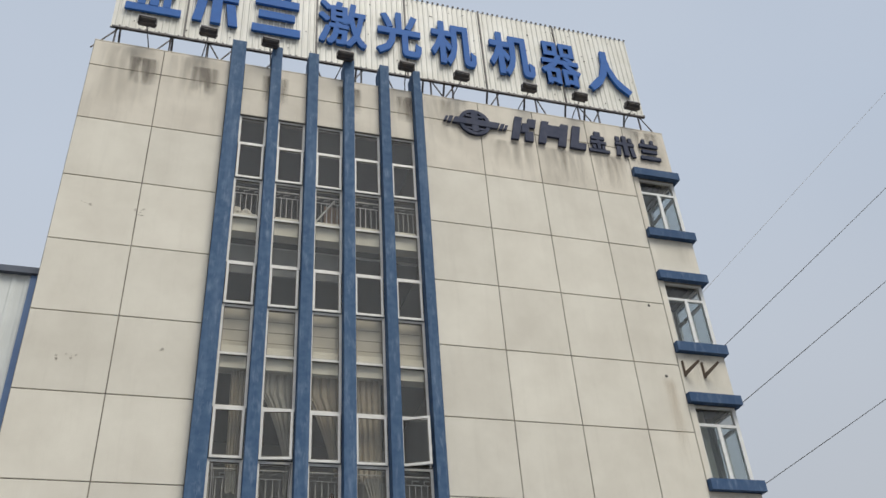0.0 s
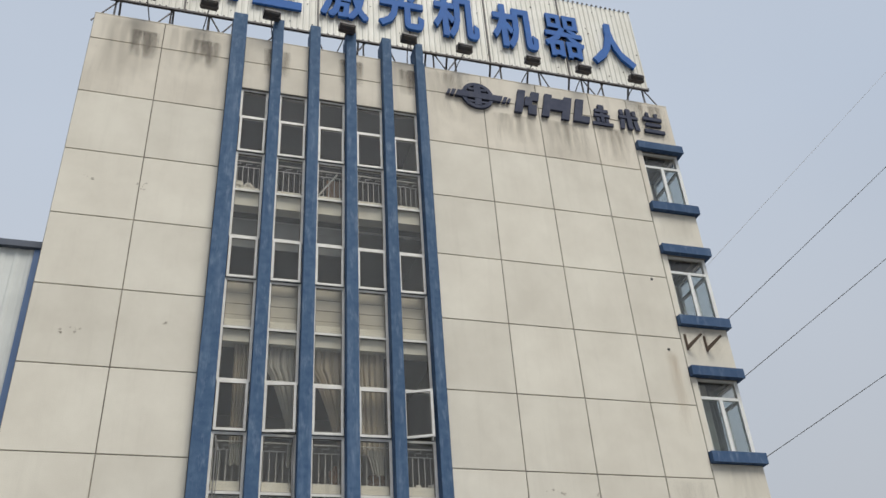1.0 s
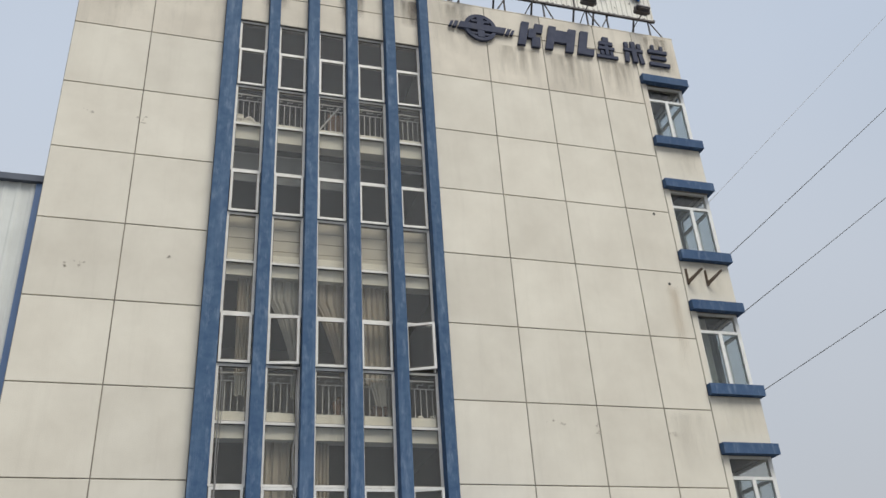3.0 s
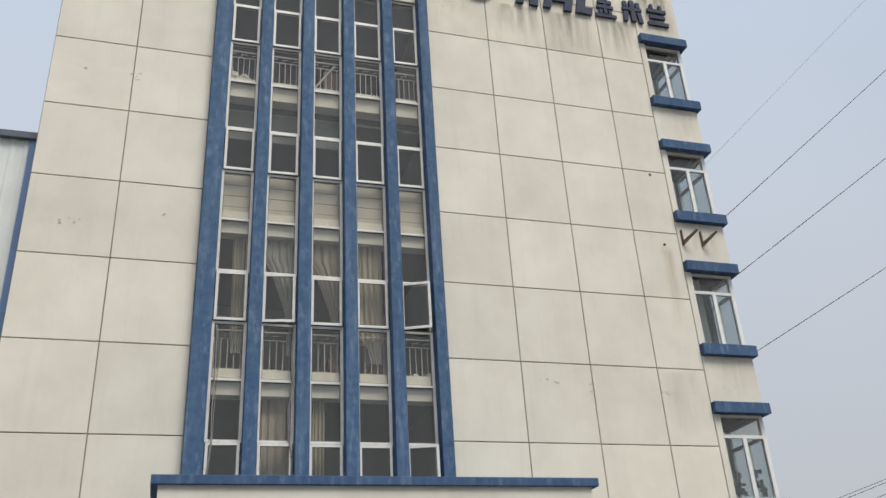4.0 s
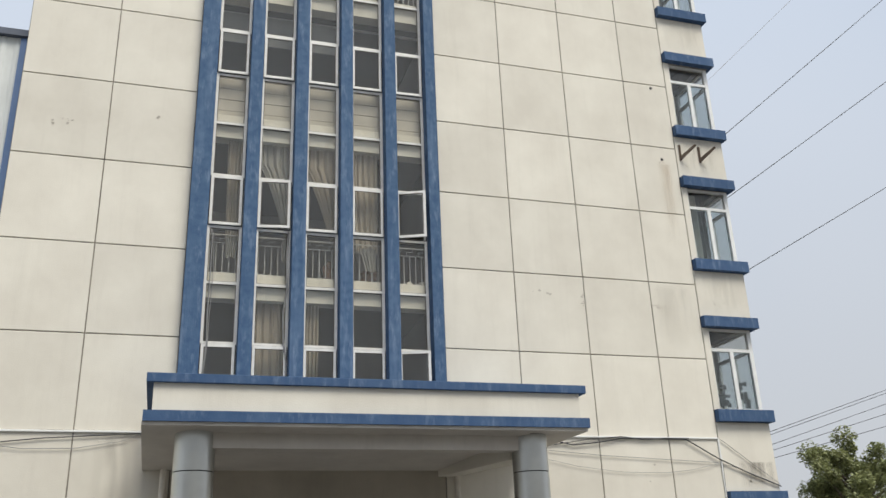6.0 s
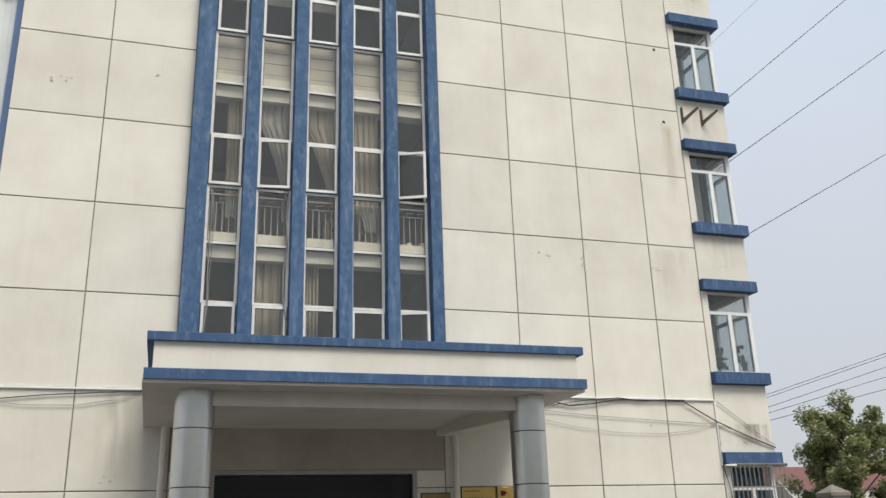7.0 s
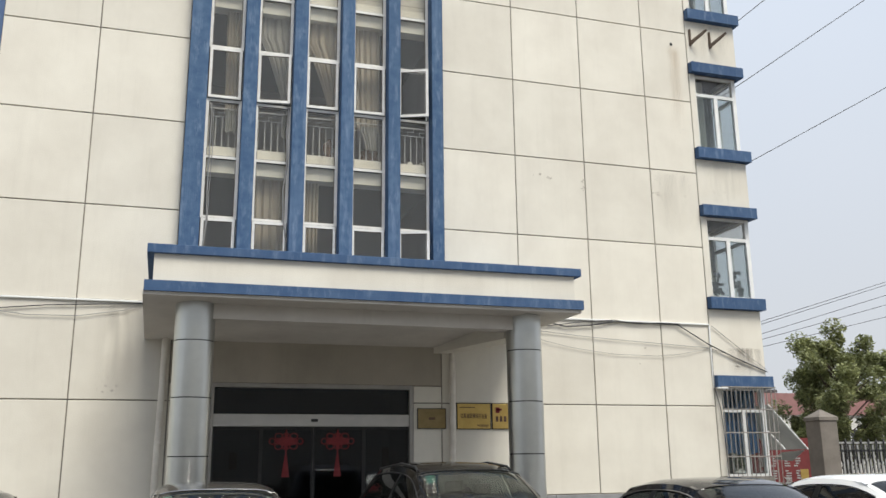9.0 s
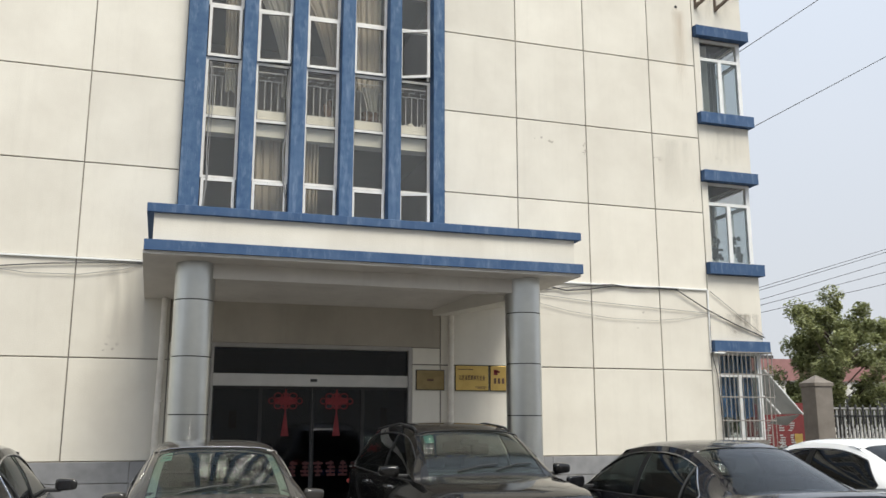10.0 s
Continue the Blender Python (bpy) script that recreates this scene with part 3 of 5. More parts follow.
def floodlight(x, lean):
    fl = thing("floodlight", "dark metal floodlight on a bent arm fixed to the parapet", "floodlight", (x, 0.1, 18.42), group="sign floodlights")
    head = bmesh.new()
    box(head, -0.2, 0.2, -0.13, 0.13, -0.05, 0.05, 0.015)
    box(head, -0.16, 0.16, -0.10, 0.10, -0.085, -0.05)
    bmesh.ops.transform(head, matrix=pose(0, -0.42, 0.53, -22, 0, 3), verts=head.verts)
    part("housing", head, M_STEEL, fl)
    lens = B((-0.17, 0.17, -0.10, 0.10, 0.05, 0.058))
    bmesh.ops.transform(lens, matrix=pose(0, -0.42, 0.53, -22, 0, 3), verts=lens.verts)
    part("lens", lens, M_LAMPGLASS, fl, "grey glass lens")
    tube("arm", [(lean, 0.0, 0.0), (lean * 0.5, -0.12, 0.25), (0, -0.36, 0.42), (0, -0.42, 0.48)], 0.014, M_STEEL, fl)
    bm = B((-0.22, -0.2, -0.46, -0.38, 0.45, 0.6), (0.2, 0.22, -0.46, -0.38, 0.45, 0.6), (-0.22, 0.22, -0.46, -0.38, 0.43, 0.45))
    part("bracket", bm, M_STEEL, fl)


for x, s in ((-8.43, 0.1), (-7.0, -0.1), (-5.5, 0.1), (-3.61, -0.2), (-2.0, 0.05), (-0.49, -0.2), (1.43, -0.25), (2.93, -0.15), (4.53, -0.2)):
    floodlight(x, s)

# ---- grey wall emblem ----
emblem = thing("wall_emblem", "raised grey-blue metal emblem and bar marks on the upper wall", "emblem", (-0.16, -0.012, 17.58))
bm = bmesh.new()
N = 40
ro, ri = 0.43, 0.33
ring = []
for k in range(N):
    a = k * math.tau / N
    ring.append([bm.verts.new((r * math.cos(a), y, r * math.sin(a))) for r, y in ((ro, -0.07), (ro, 0.0), (ri, 0.0), (ri, -0.07))])
for k in range(N):
    u, v = ring[k], ring[(k + 1) % N]
    for j in range(4):
        bm.faces.new((u[j], u[(j + 1) % 4], v[(j + 1) % 4], v[j]))
bmesh.ops.recalc_face_normals(bm, faces=bm.faces)
part("ring", bm, M_LOGO, emblem)
part("upright", B((-0.09, 0.09, -0.08, 0.0, -0.33, 0.33)), M_LOGO, emblem)
bar_mark("wing", -0.86, -0.11, 1.72, 0.20, [(0.14, 0.86, 0.0, 1.0, 0.4), (0.06, 0.12, 0.0, 1.0, 0.4), (0.0, 0.045, 0.1, 0.9, 0.4), (0.88, 0.94, 0.0, 1.0, 0.4), (0.955, 1.0, 0.1, 0.9, 0.4)], emblem, -0.085, 0.085, M_LOGO, "")
part("arc_bar", B((-0.26, 0.26, -0.075, 0.0, -0.26, -0.19)), M_LOGO, emblem)
part("arc_bar", B((-0.24, 0.24, -0.075, 0.0, 0.16, 0.24)), M_LOGO, emblem)
for a, w, bars in ((0.98, 0.62, [(0.0, 0.34, 0, 1, 0.22), (0.38, 0.72, 0.35, 0.75, 0.22), (0.62, 1.0, 0.0, 0.42, 0.1), (0.6, 0.98, 0.62, 1.0, 0.22)]),
                   (1.74, 0.80, [(0.0, 0.26, 0, 1, 0.22), (0.24, 0.74, 0.34, 0.86, 0.22), (0.70, 0.98, 0, 1, 0.22)]),
                   (2.64, 0.46, [(0.0, 0.5, 0, 1, 0.22), (0.5, 1.0, 0, 0.27, 0.2)])):
    bar_mark("slanted_block", a, -0.36, w, 0.80, bars, emblem, -0.08, 0.08, M_LOGO, "")
for a, mk in ((3.22, MARK_A), (4.02, MARK_B), (4.76, MARK_C)):
    bar_mark("bar_mark", a, -0.34, 0.60, 0.70, mk, emblem, -0.08, 0.08, M_LOGO, "")

# ---- stairwell interior: railings, boards, curtains, cables ----
M_RAIL = mat("dull_white_rail_paint", (0.76, 0.75, 0.72), (0.58, 0.56, 0.52), 0.5, scale=8)
M_BOARD = mat("cream_board", (0.60, 0.56, 0.48), (0.50, 0.46, 0.39), 0.8, scale=3, amount=0.35)
M_CURT = mat("beige_curtain_cloth", (0.80, 0.73, 0.61), (0.68, 0.61, 0.50), 0.95, scale=5, fine=120, bump=0.4)
M_CURTW = mat("pale_curtain_cloth", (0.80, 0.78, 0.72), (0.66, 0.64, 0.58), 0.95, scale=5, fine=120, bump=0.4)
M_RUBBLE = mat("plaster_debris", (0.74, 0.71, 0.65), (0.46, 0.42, 0.36), 0.95, scale=12)


def railing(z, c):
    xa, xb = FIN[c][1] - 0.12, FIN[c + 1][0] + 0.12
    rl = thing("railing", "thin grey metal safety railing behind the stairwell glass", "railing", ((xa + xb) / 2, 0.235, z), group="stairwell railings")
    h = (xb - xa) / 2
    part("top_rail", B((-h, h, -0.012, 0.012, 0.82, 0.842)), M_RAIL, rl)
    part("mid_rail", B((-h, h, -0.007, 0.007, 0.662, 0.676)), M_RAIL, rl)
    part("bottom_rail", B((-h, h, -0.008, 0.008, 0.06, 0.08)), M_RAIL, rl)
    part("post", B((-h - 0.018, -h + 0.018, -0.018, 0.018, 0, 0.85)), M_RAIL, rl)
    step = (2 * h - 0.16) / 6
    for k in range(7):
        u = -h + 0.08 + step * k
        part("baluster", B((u - 0.0065, u + 0.0065, -0.0065, 0.0065, 0.08, 0.66)), M_RAIL, rl)
    for k in range(3):
        u = -h + 0.08 + step * (2 * k + 0.5)
        part("key_pattern", B((u - 0.005, u + 0.005, -0.005, 0.005, 0.68, 0.75), (u - 0.005, u + step, -0.005, 0.005, 0.75, 0.76), (u + step - 0.005, u + step + 0.005, -0.005, 0.005, 0.76, 0.82)), M_RAIL, rl)



for z in (13.85, 7.25, 3.95):
    for c in range(5):
        railing(z, c)
bm = bmesh.new()
cyl(bm, (-4.25, 0.36, 13.9), (-3.72, 0.34, 14.72), 0.022, seg=8)
solid("leaning_pole", bm, M_RAIL, "grey metal pole leaning inside the stairwell window", "pole")
solid("leaning_board", B((-3.95, -3.58, 0.45, 0.48, 13.85, 14.6)), mat("brown_board", (0.30, 0.19, 0.13), None, 0.8), "brown wooden board leaning inside the stairwell", "board")


def debris(x, z, w, h, seed):
    r = random.Random(seed)
    bm = bmesh.new()
    for k in range(9):
        g = bmesh.ops.create_icosphere(bm, subdivisions=1, radius=r.uniform(0.4, 1) * h * 0.6)
        bmesh.ops.transform(bm, matrix=pose(x + r.uniform(-w, w), 0.27 + r.uniform(-0.03, 0.04), z + r.uniform(0.1, 0.5) * h, r.uniform(0, 90), r.uniform(0, 90), 0), verts=g["verts"])
    for v in bm.verts:
        v.co += Vector((r.uniform(-1, 1), r.uniform(-1, 1), r.uniform(-1, 1))) * h * 0.12
    solid("debris", bm, M_RUBBLE, "broken pale plaster and rags lying on the slab edge", "debris", "stuff")


for k, (x, z, w, h) in enumerate(((-5.85, 13.85, 0.2, 0.26), (-4.85, 13.85, 0.22, 0.12), (-3.9, 13.85, 0.22, 0.12), (-2.95, 13.85, 0.15, 0.08), (-4.9, 7.25, 0.22, 0.12), (-2.0, 7.25, 0.2, 0.16), (-3.95, 7.25, 0.1, 0.1))):
    debris(x, z, w, h, k)
for c in range(5):
    xa, xb = FIN[c][1] - 0.1, FIN[c + 1][0] + 0.1
    bd = thing("spandrel_boards", "stained cream boards behind the stairwell glass", "panel", ((xa + xb) / 2, 0.24, 10.55), group="stairwell boards")
    for k in range(4):
        part("board", B((-(xb - xa) / 2, (xb - xa) / 2, -0.012 + 0.004 * (k % 2), 0.012, k * 0.25 - 0.05, k * 0.25 + 0.188)), M_BOARD, bd)


def curtain(x0, x1, z0, z1, y, material, sweep=0.0, label="gathered beige curtain hanging behind the stairwell window", seed=0):
    """Hanging cloth with soft folds; sweep pulls its free edge to one side towards the foot."""
    r = random.Random(seed)
    bm = bmesh.new()
    nx, nz = 40, 18
    ph = [r.uniform(0, 6.28) for _ in range(4)]
    grid = []
    for j in range(nz + 1):
        v = j / nz
        xl = x0 + sweep * max(0.0, (1 - v) * 1.3 - 0.3) ** 0.7 * (x1 - x0) if sweep > 0 else x0
        xr = x1 + sweep * max(0.0, (1 - v) * 1.3 - 0.3) ** 0.7 * (x1 - x0) if sweep < 0 else x1
        row = []
        for i in range(nx + 1):
            u = i / nx
            d = 0.028 * math.sin(u * 31 + ph[0] + 0.6 * math.sin(v * 3 + ph[1])) + 0.014 * math.sin(u * 57 + ph[2] + v)
            row.append(bm.verts.new((xl + (xr - xl) * u, y + d, z0 + (z1 - z0) * v + 0.02 * math.sin(u * 9 + ph[3]) * (1 - v))))
        grid.append(row)
    for j in range(nz):
        for i in range(nx):
            bm.faces.new((grid[j][i], grid[j][i + 1], grid[j + 1][i + 1], grid[j + 1][i]))
    bmesh.ops.solidify(bm, geom=bm.faces[:], thickness=0.004)
    return solid("curtain", bm, material, label, "curtain", smooth=True, group="stairwell curtains")


curtain(-5.74, -5.46, 8.0, 10.15, 0.30, M_CURT, 0.1, seed=1)
curtain(-5.70, -5.50, 7.62, 8.02, 0.19, M_CURTW, 0, seed=11, label="torn pale curtain end hanging over the railing")
curtain(-5.15, -4.47, 8.0, 10.15, 0.30, M_CURTW, 0.85, seed=2)
curtain(-4.66, -4.52, 7.60, 8.05, 0.19, M_CURTW, 0, seed=12, label="torn pale curtain end hanging over the railing")
curtain(-4.3, -3.56, 8.05, 10.15, 0.30, M_CURT, 0.85, seed=3)
curtain(-3.28, -2.74, 7.95, 10.15, 0.30, M_CURT, 0.12, seed=4)
curtain(-3.14, -2.82, 7.52, 8.0, 0.19, M_CURTW, 0.35, seed=5, label="torn pale curtain end hanging over the railing")
curtain(-5.14, -4.5, 4.3, 6.85, 0.34, M_CURT, 0, seed=6)
curtain(-4.22, -3.9, 4.3, 6.85, 0.34, M_CURT, 0, seed=7)
# brown rags piled behind the railing
M_RAG = mat("brown_rag_cloth", (0.28, 0.17, 0.11), (0.12, 0.10, 0.085), 0.95, scale=9)
for x, z, w, h in ((-3.72, 7.33, 0.10, 0.42), (-2.92, 7.33, 0.16, 0.30)):
    bm = bmesh.new()
    bmesh.ops.create_icosphere(bm, subdivisions=3, radius=1.0)
    rr = random.Random(int(x * 100))
    ph = [rr.uniform(0, 6) for _ in range(3)]
    for v in bm.verts:
        k = 1 + 0.18 * math.sin(5 * v.co.x + ph[0]) + 0.14 * math.sin(7 * v.co.z + ph[1]) + 0.1 * math.sin(9 * v.co.y + ph[2])
        v.co = Vector((x + v.co.x * w * k, 0.40 + v.co.y * 0.09 * k, z + h * 0.5 + v.co.z * h * 0.5 * min(1.0, k)))
    solid("rag_pile", bm, M_RAG, "heap of brown rags behind the stairwell railing", "rags", smooth=True)
# pale blinds hung across the fourth storey
M_BLIND = mat("faded_blind", (0.52, 0.53, 0.51), (0.42, 0.42, 0.40), 0.8, scale=4, amount=0.3)
for c in range(5):
    xa, xb = FIN[c][1] - 0.08, FIN[c + 1][0] + 0.08
    if c < 3:
        solid("paper_blind", B((xa, xb, 0.62, 0.64, 12.64, 13.39)), M_BLIND, "faded grey paper blind behind the stairwell glass", "blind", group="paper blinds")
    part_of = bmesh.new()
    rr = random.Random(70 + c)
    thick = 0.045 if c > 2 else 0.014
    low = [13.37 - thick * rr.uniform(0.5, 1.6) - 0.03 * (i / 9 - 0.5) * (c > 2) for i in range(10)]
    for i in range(9):
        ua, ub = xa + (xb - xa) * i / 9, xa + (xb - xa) * (i + 1) / 9
        f = [part_of.verts.new(q) for q in ((ua, 0.61, low[i]), (ub, 0.61, low[i + 1]), (ub, 0.61, 13.38), (ua, 0.61, 13.38))]
        g = [part_of.verts.new((q.co.x, 0.618, q.co.z)) for q in f]
        part_of.faces.new(f)
        part_of.faces.new(g[::-1])
        for k in range(4):
            part_of.faces.new((f[k], g[k], g[(k + 1) % 4], f[(k + 1) % 4]))
    bmesh.ops.recalc_face_normals(part_of, faces=part_of.faces)
    solid("paper_strip", part_of, M_PVC, "torn white paper strip along the head of a blind", "strip", group="paper strips")

tube_pts = [(-5.98, 0.04, 8.1), (-5.95, 0.02, 7.9), (-5.95, 0.01, 7.2), (-5.96, 0.01, 6.4), (-5.94, 0.0, 5.9), (-5.99, 0.0, 5.3), (-6.0, 0.0, 4.7)]
tagged(tube("hanging_cable", tube_pts, 0.011, M_GREYCABLE), "grey cable hanging down the window strip", "cable")
tagged(tube("hanging_cable", [(x + 0.03 + 0.02 * math.sin(z * 2), y - 0.01, z) for x, y, z in tube_pts], 0.007, M_GREYCABLE), "thin grey cable hanging down the window strip", "cable")
tagged(tube("hanging_cable", [(-4.55, 0.03, 8.15), (-4.58, 0.01, 7.6), (-4.56, 0.0, 7.0), (-4.62, 0.0, 6.5), (-4.6, 0.0, 6.0), (-4.54, 0.0, 5.6), (-4.55, 0.0, 4.7)], 0.016, M_GREYCABLE), "grey cable hanging down the window strip", "cable")

# ---- entrance ----
M_DOORFR = mat("brushed_steel_trim", (0.36, 0.34, 0.31), (0.30, 0.28, 0.26), 0.4, 0.5, scale=4)
M_HEAD = mat("grey_steel_header", (0.52, 0.50, 0.46), (0.44, 0.42, 0.39), 0.4, 0.3, scale=2)
M_RED = mat("red_paper", (0.19, 0.016, 0.02), (0.13, 0.011, 0.014), 0.7, scale=8)
entrance = thing("door_1", "dark glass sliding entrance doors with steel header", "door", (-3.93, 0.10, 0), kind="structure")
part("door_frame", B((-1.79, -1.72, -0.1, 0.05, 0, 3.0), (1.72, 1.79, -0.1, 0.05, 0, 3.0), (-1.72, 1.72, -0.1, 0.05, 2.93, 3.0)), M_DOORFR, entrance, "brushed steel door frame")
part("transom_pane", B((-1.72, 1.72, 0.0, 0.01, 2.48, 2.93)), M_DOORGLASS, entrance)
part("header", B((-1.72, 1.72, -0.08, 0.06, 2.27, 2.48), bevel=0.008), M_HEAD, entrance, "grey steel sliding-door header")
part("sensor", B((-0.06, 0.06, -0.10, -0.08, 2.35, 2.40)), M_DARK, entrance, "small black door sensor")
for a, b in ((-1.72, -0.9), (-0.9, -0.005), (0.005, 0.9), (0.9, 1.72)):
    d = part("door_leaf", B((a, a + 0.03, -0.02, 0.03, 0, 2.27), (b - 0.03, b, -0.02, 0.03, 0, 2.27), (a + 0.03, b - 0.03, -0.02, 0.03, 0, 0.09), (a + 0.03, b - 0.03, -0.02, 0.03, 2.22, 2.27)), M_DARK, entrance, "dark framed glass leaf")
    part("pane", B((a + 0.03, b - 0.03, 0.0, 0.01, 0.09, 2.22)), M_DOORGLASS, d)


def knot(x):
    k = thing("knot_ornament", "red woven knot ornament with tassel hung on the glass door", "ornament", (x, 0.092, 2.02), group="door ornaments")
    bm = bmesh.new()
    for i in range(3):
        for j in range(3):
            if (i, j) == (1, 1):
                continue
            u, v = (i - 1) * 0.13, (j - 1) * 0.085
            n = 14
            for q in range(n):
                a, b = q * math.tau / n, (q + 1) * math.tau / n
                cyl(bm, (u + 0.065 * math.cos(a), 0, v + 0.05 * math.sin(a)), (u + 0.065 * math.cos(b), 0, v + 0.05 * math.sin(b)), 0.010, seg=5)
    for s in (-1, 1):
        n = 12
        for q in range(n):
            a, b = q * math.tau / n, (q + 1) * math.tau / n
            cyl(bm, (s * 0.24 + 0.05 * math.cos(a), 0, 0.05 * math.sin(a)), (s * 0.24 + 0.05 * math.cos(b), 0, 0.05 * math.sin(b)), 0.010, seg=5)
    box(bm, -0.10, 0.10, -0.012, 0.0, -0.07, 0.07)
    box(bm, -0.19, 0.19, -0.008, 0.0, -0.028, 0.028)
    box(bm, -0.03, 0.03, -0.010, 0.0, -0.13, 0.13)
    part("knot", bm, M_RED, k)
    part("cord", B((-0.012, 0.012, -0.01, 0.0, 0.12, 0.24), (-0.012, 0.012, -0.01, 0.0, -0.24, -0.13)), M_RED, k)
    bm = bmesh.new()
    cyl(bm, (0, 0, -0.60), (0, 0, -0.24), 0.07, 0.02, seg=10)
    for v in bm.verts:
        v.co.y *= 0.15
    part("tassel", bm, M_RED, k, "", True)


knot(-4.40)
knot(-3.50)
# red lettering band and upright red strips on the door glass
M_FADED = mat("faded_red_paper", (0.06, 0.007, 0.008), (0.035, 0.005, 0.006), 0.7, scale=8)
lett = thing("door_lettering", "red cut-paper lettering bars stuck on the entrance doors", "lettering", (-3.93, 0.085, 0))
rr = random.Random(17)
for k in range(7):
    x = -0.62 + k * 0.22
    bm = bmesh.new()
    for q in range(4):
        a, b = x + rr.uniform(0, 0.04), x + rr.uniform(0.12, 0.17)
        box(bm, a, b, -0.004 - 0.0005 * q, 0.0, 0.74 + q * 0.065, 0.78 + q * 0.065)
    box(bm, x + 0.07, x + 0.10, -0.007, 0.0, 0.74, 1.0)
    part("lettering_bars", bm, M_FADED, lett)
for x, z0, z1 in ((1.24, 1.38, 1.92), (-1.42, 1.55, 1.85)):
    solid("paper_strip", B((-3.93 + x, -3.93 + x + 0.13, 0.14, 0.144, z0, z1)), M_RED, "upright red strip inside the door glass", "strip", group="door couplets")
solid("ceiling_hall", B((-6.60, -1.45, 0.3, 4.6, 3.2, 3.3)), M_SOFFIT, "plain grey ceiling of the entrance hall", "ceiling", "structure")
step = solid("entrance_step", B((-6.55, -0.5, -2.0, Y, 0, 0.15), bevel=0.01), M_PLINTH, "grey stone entrance step under the canopy", "step", "structure")

M_GOLD = mat("brass_plate", (0.60, 0.42, 0.14), (0.50, 0.34, 0.10), 0.35, 0.7, scale=3, bump=0.04)
M_GOLDD = mat("tarnished_brass_plate", (0.30, 0.22, 0.10), (0.22, 0.16, 0.07), 0.45, 0.6, scale=5)
M_INK = mat("dark_engraving", (0.10, 0.05, 0.03), None, 0.6)


def plaque(x0, x1, z0, z1, face, label):
    p = thing("plaque", label, "plaque", ((x0 + x1) / 2, 0.0, (z0 + z1) / 2), group="wall plaques")
    w, h = (x1 - x0) / 2, (z1 - z0) / 2
    part("plate", B((-w, w, -0.03, 0.0, -h, h), bevel=0.006), face, p)
    rim = B((-w - 0.012, -w, -0.025, 0.0, -h - 0.012, h + 0.012), (w, w + 0.012, -0.025, 0.0, -h - 0.012, h + 0.012), (-w, w, -0.025, 0.0, -h - 0.012, -h), (-w, w, -0.025, 0.0, h, h + 0.012))
    part("rim", rim, M_DARK, p, "dark edge")
    return p


pq = plaque(-1.31, -0.67, 2.235, 2.685, M_GOLD, "polished brass plaque with dark engraved characters")
for k, ch in enumerate("江苏省民营科技企业"):
    character(ch, -0.26 + k * 0.058, -0.21 + k * 0.058, -0.04, 0.05, pq, -0.032, 0.004, 0.02, M_INK, "engraved_character", "dark engraved character")
part("small_line", B((-0.28, 0.02, -0.033, -0.029, 0.15, 0.165), (0.06, 0.28, -0.033, -0.029, -0.17, -0.155), (0.1, 0.26, -0.033, -0.029, -0.195, -0.185)), M_INK, pq, "fine engraved line")
pq2 = plaque(-0.625, 0.0, 2.235, 2.69, M_GOLD, "polished brass plaque partly behind a column")
part("symbol", B((-0.25, -0.17, -0.033, -0.029, 0.06, 0.16), (-0.23, -0.13, -0.033, -0.029, 0.10, 0.14)), M_RED, pq2, "red symbol")
part("small_line", B((-0.25, -0.2, -0.033, -0.029, -0.1, 0.0), (-0.17, -0.12, -0.033, -0.029, -0.1, 0.0), (-0.09, -0.04, -0.033, -0.029, -0.1, 0.0), (0.0, 0.25, -0.033, -0.029, -0.1, 0.0)), M_INK, pq2, "dark engraved bars")
pq3 = plaque(-2.06, -1.54, 2.24, 2.585, M_GOLDD, "tarnished dark brass plaque beside the door")
part("small_line", B((-0.06, 0.06, -0.033, -0.029, -0.02, 0.02)), M_INK, pq3, "dull engraved bar")

# ---- pipes, conduit and wall cables ----
def downpipe(x0, z0, x1):
    dp = thing("downpipe", "cream plastic rainwater downpipe on the entrance wall", "pipe", (0, 0, 0), group="downpipes")
    tube("pipe", [(x0, -0.09, z0), (x0, -0.09, 3.0), (x1, -0.09, 1.5), (x1, -0.09, 0.02)], 0.055, M_PIPE, dp, res=8)
    for z in (3.2, 2.0, 0.9):
        bm = bmesh.new()
        cyl(bm, (x0, -0.09, z - 0.02), (x0, -0.09, z + 0.02), 0.064, seg=16)
        box(bm, x0 - 0.02, x0 + 0.02, -0.05, 0.0, z - 0.015, z + 0.015)
        part("clip", bm, M_PIPE, dp)


downpipe(-6.50, 3.95, -6.53)
downpipe(-1.42, 3.95, -1.43)
cond = thing("conduit", "white plastic cable conduit along the first storey", "conduit", (0, 0, 0))
part("conduit_run", B((-9.54, -6.83, -0.035, -0.002, 4.32, 4.355), bevel=0.006), M_PVC, cond)
part("conduit_run", B((-0.09, 4.20, -0.035, -0.002, 4.335, 4.37), bevel=0.006), M_PVC, cond)
part("conduit_run", B((4.185, 4.22, -0.035, -0.002, 3.05, 4.335), bevel=0.006), M_PVC, cond)
part("conduit_run", B((4.19, 4.45, -0.16, -0.132, 3.03, 3.06), bevel=0.006), M_PVC, cond)


def wall_cable(pts, r, material, label):
    tagged(tube("wall_cable", pts, r, material), label, "cable", "wall cables")


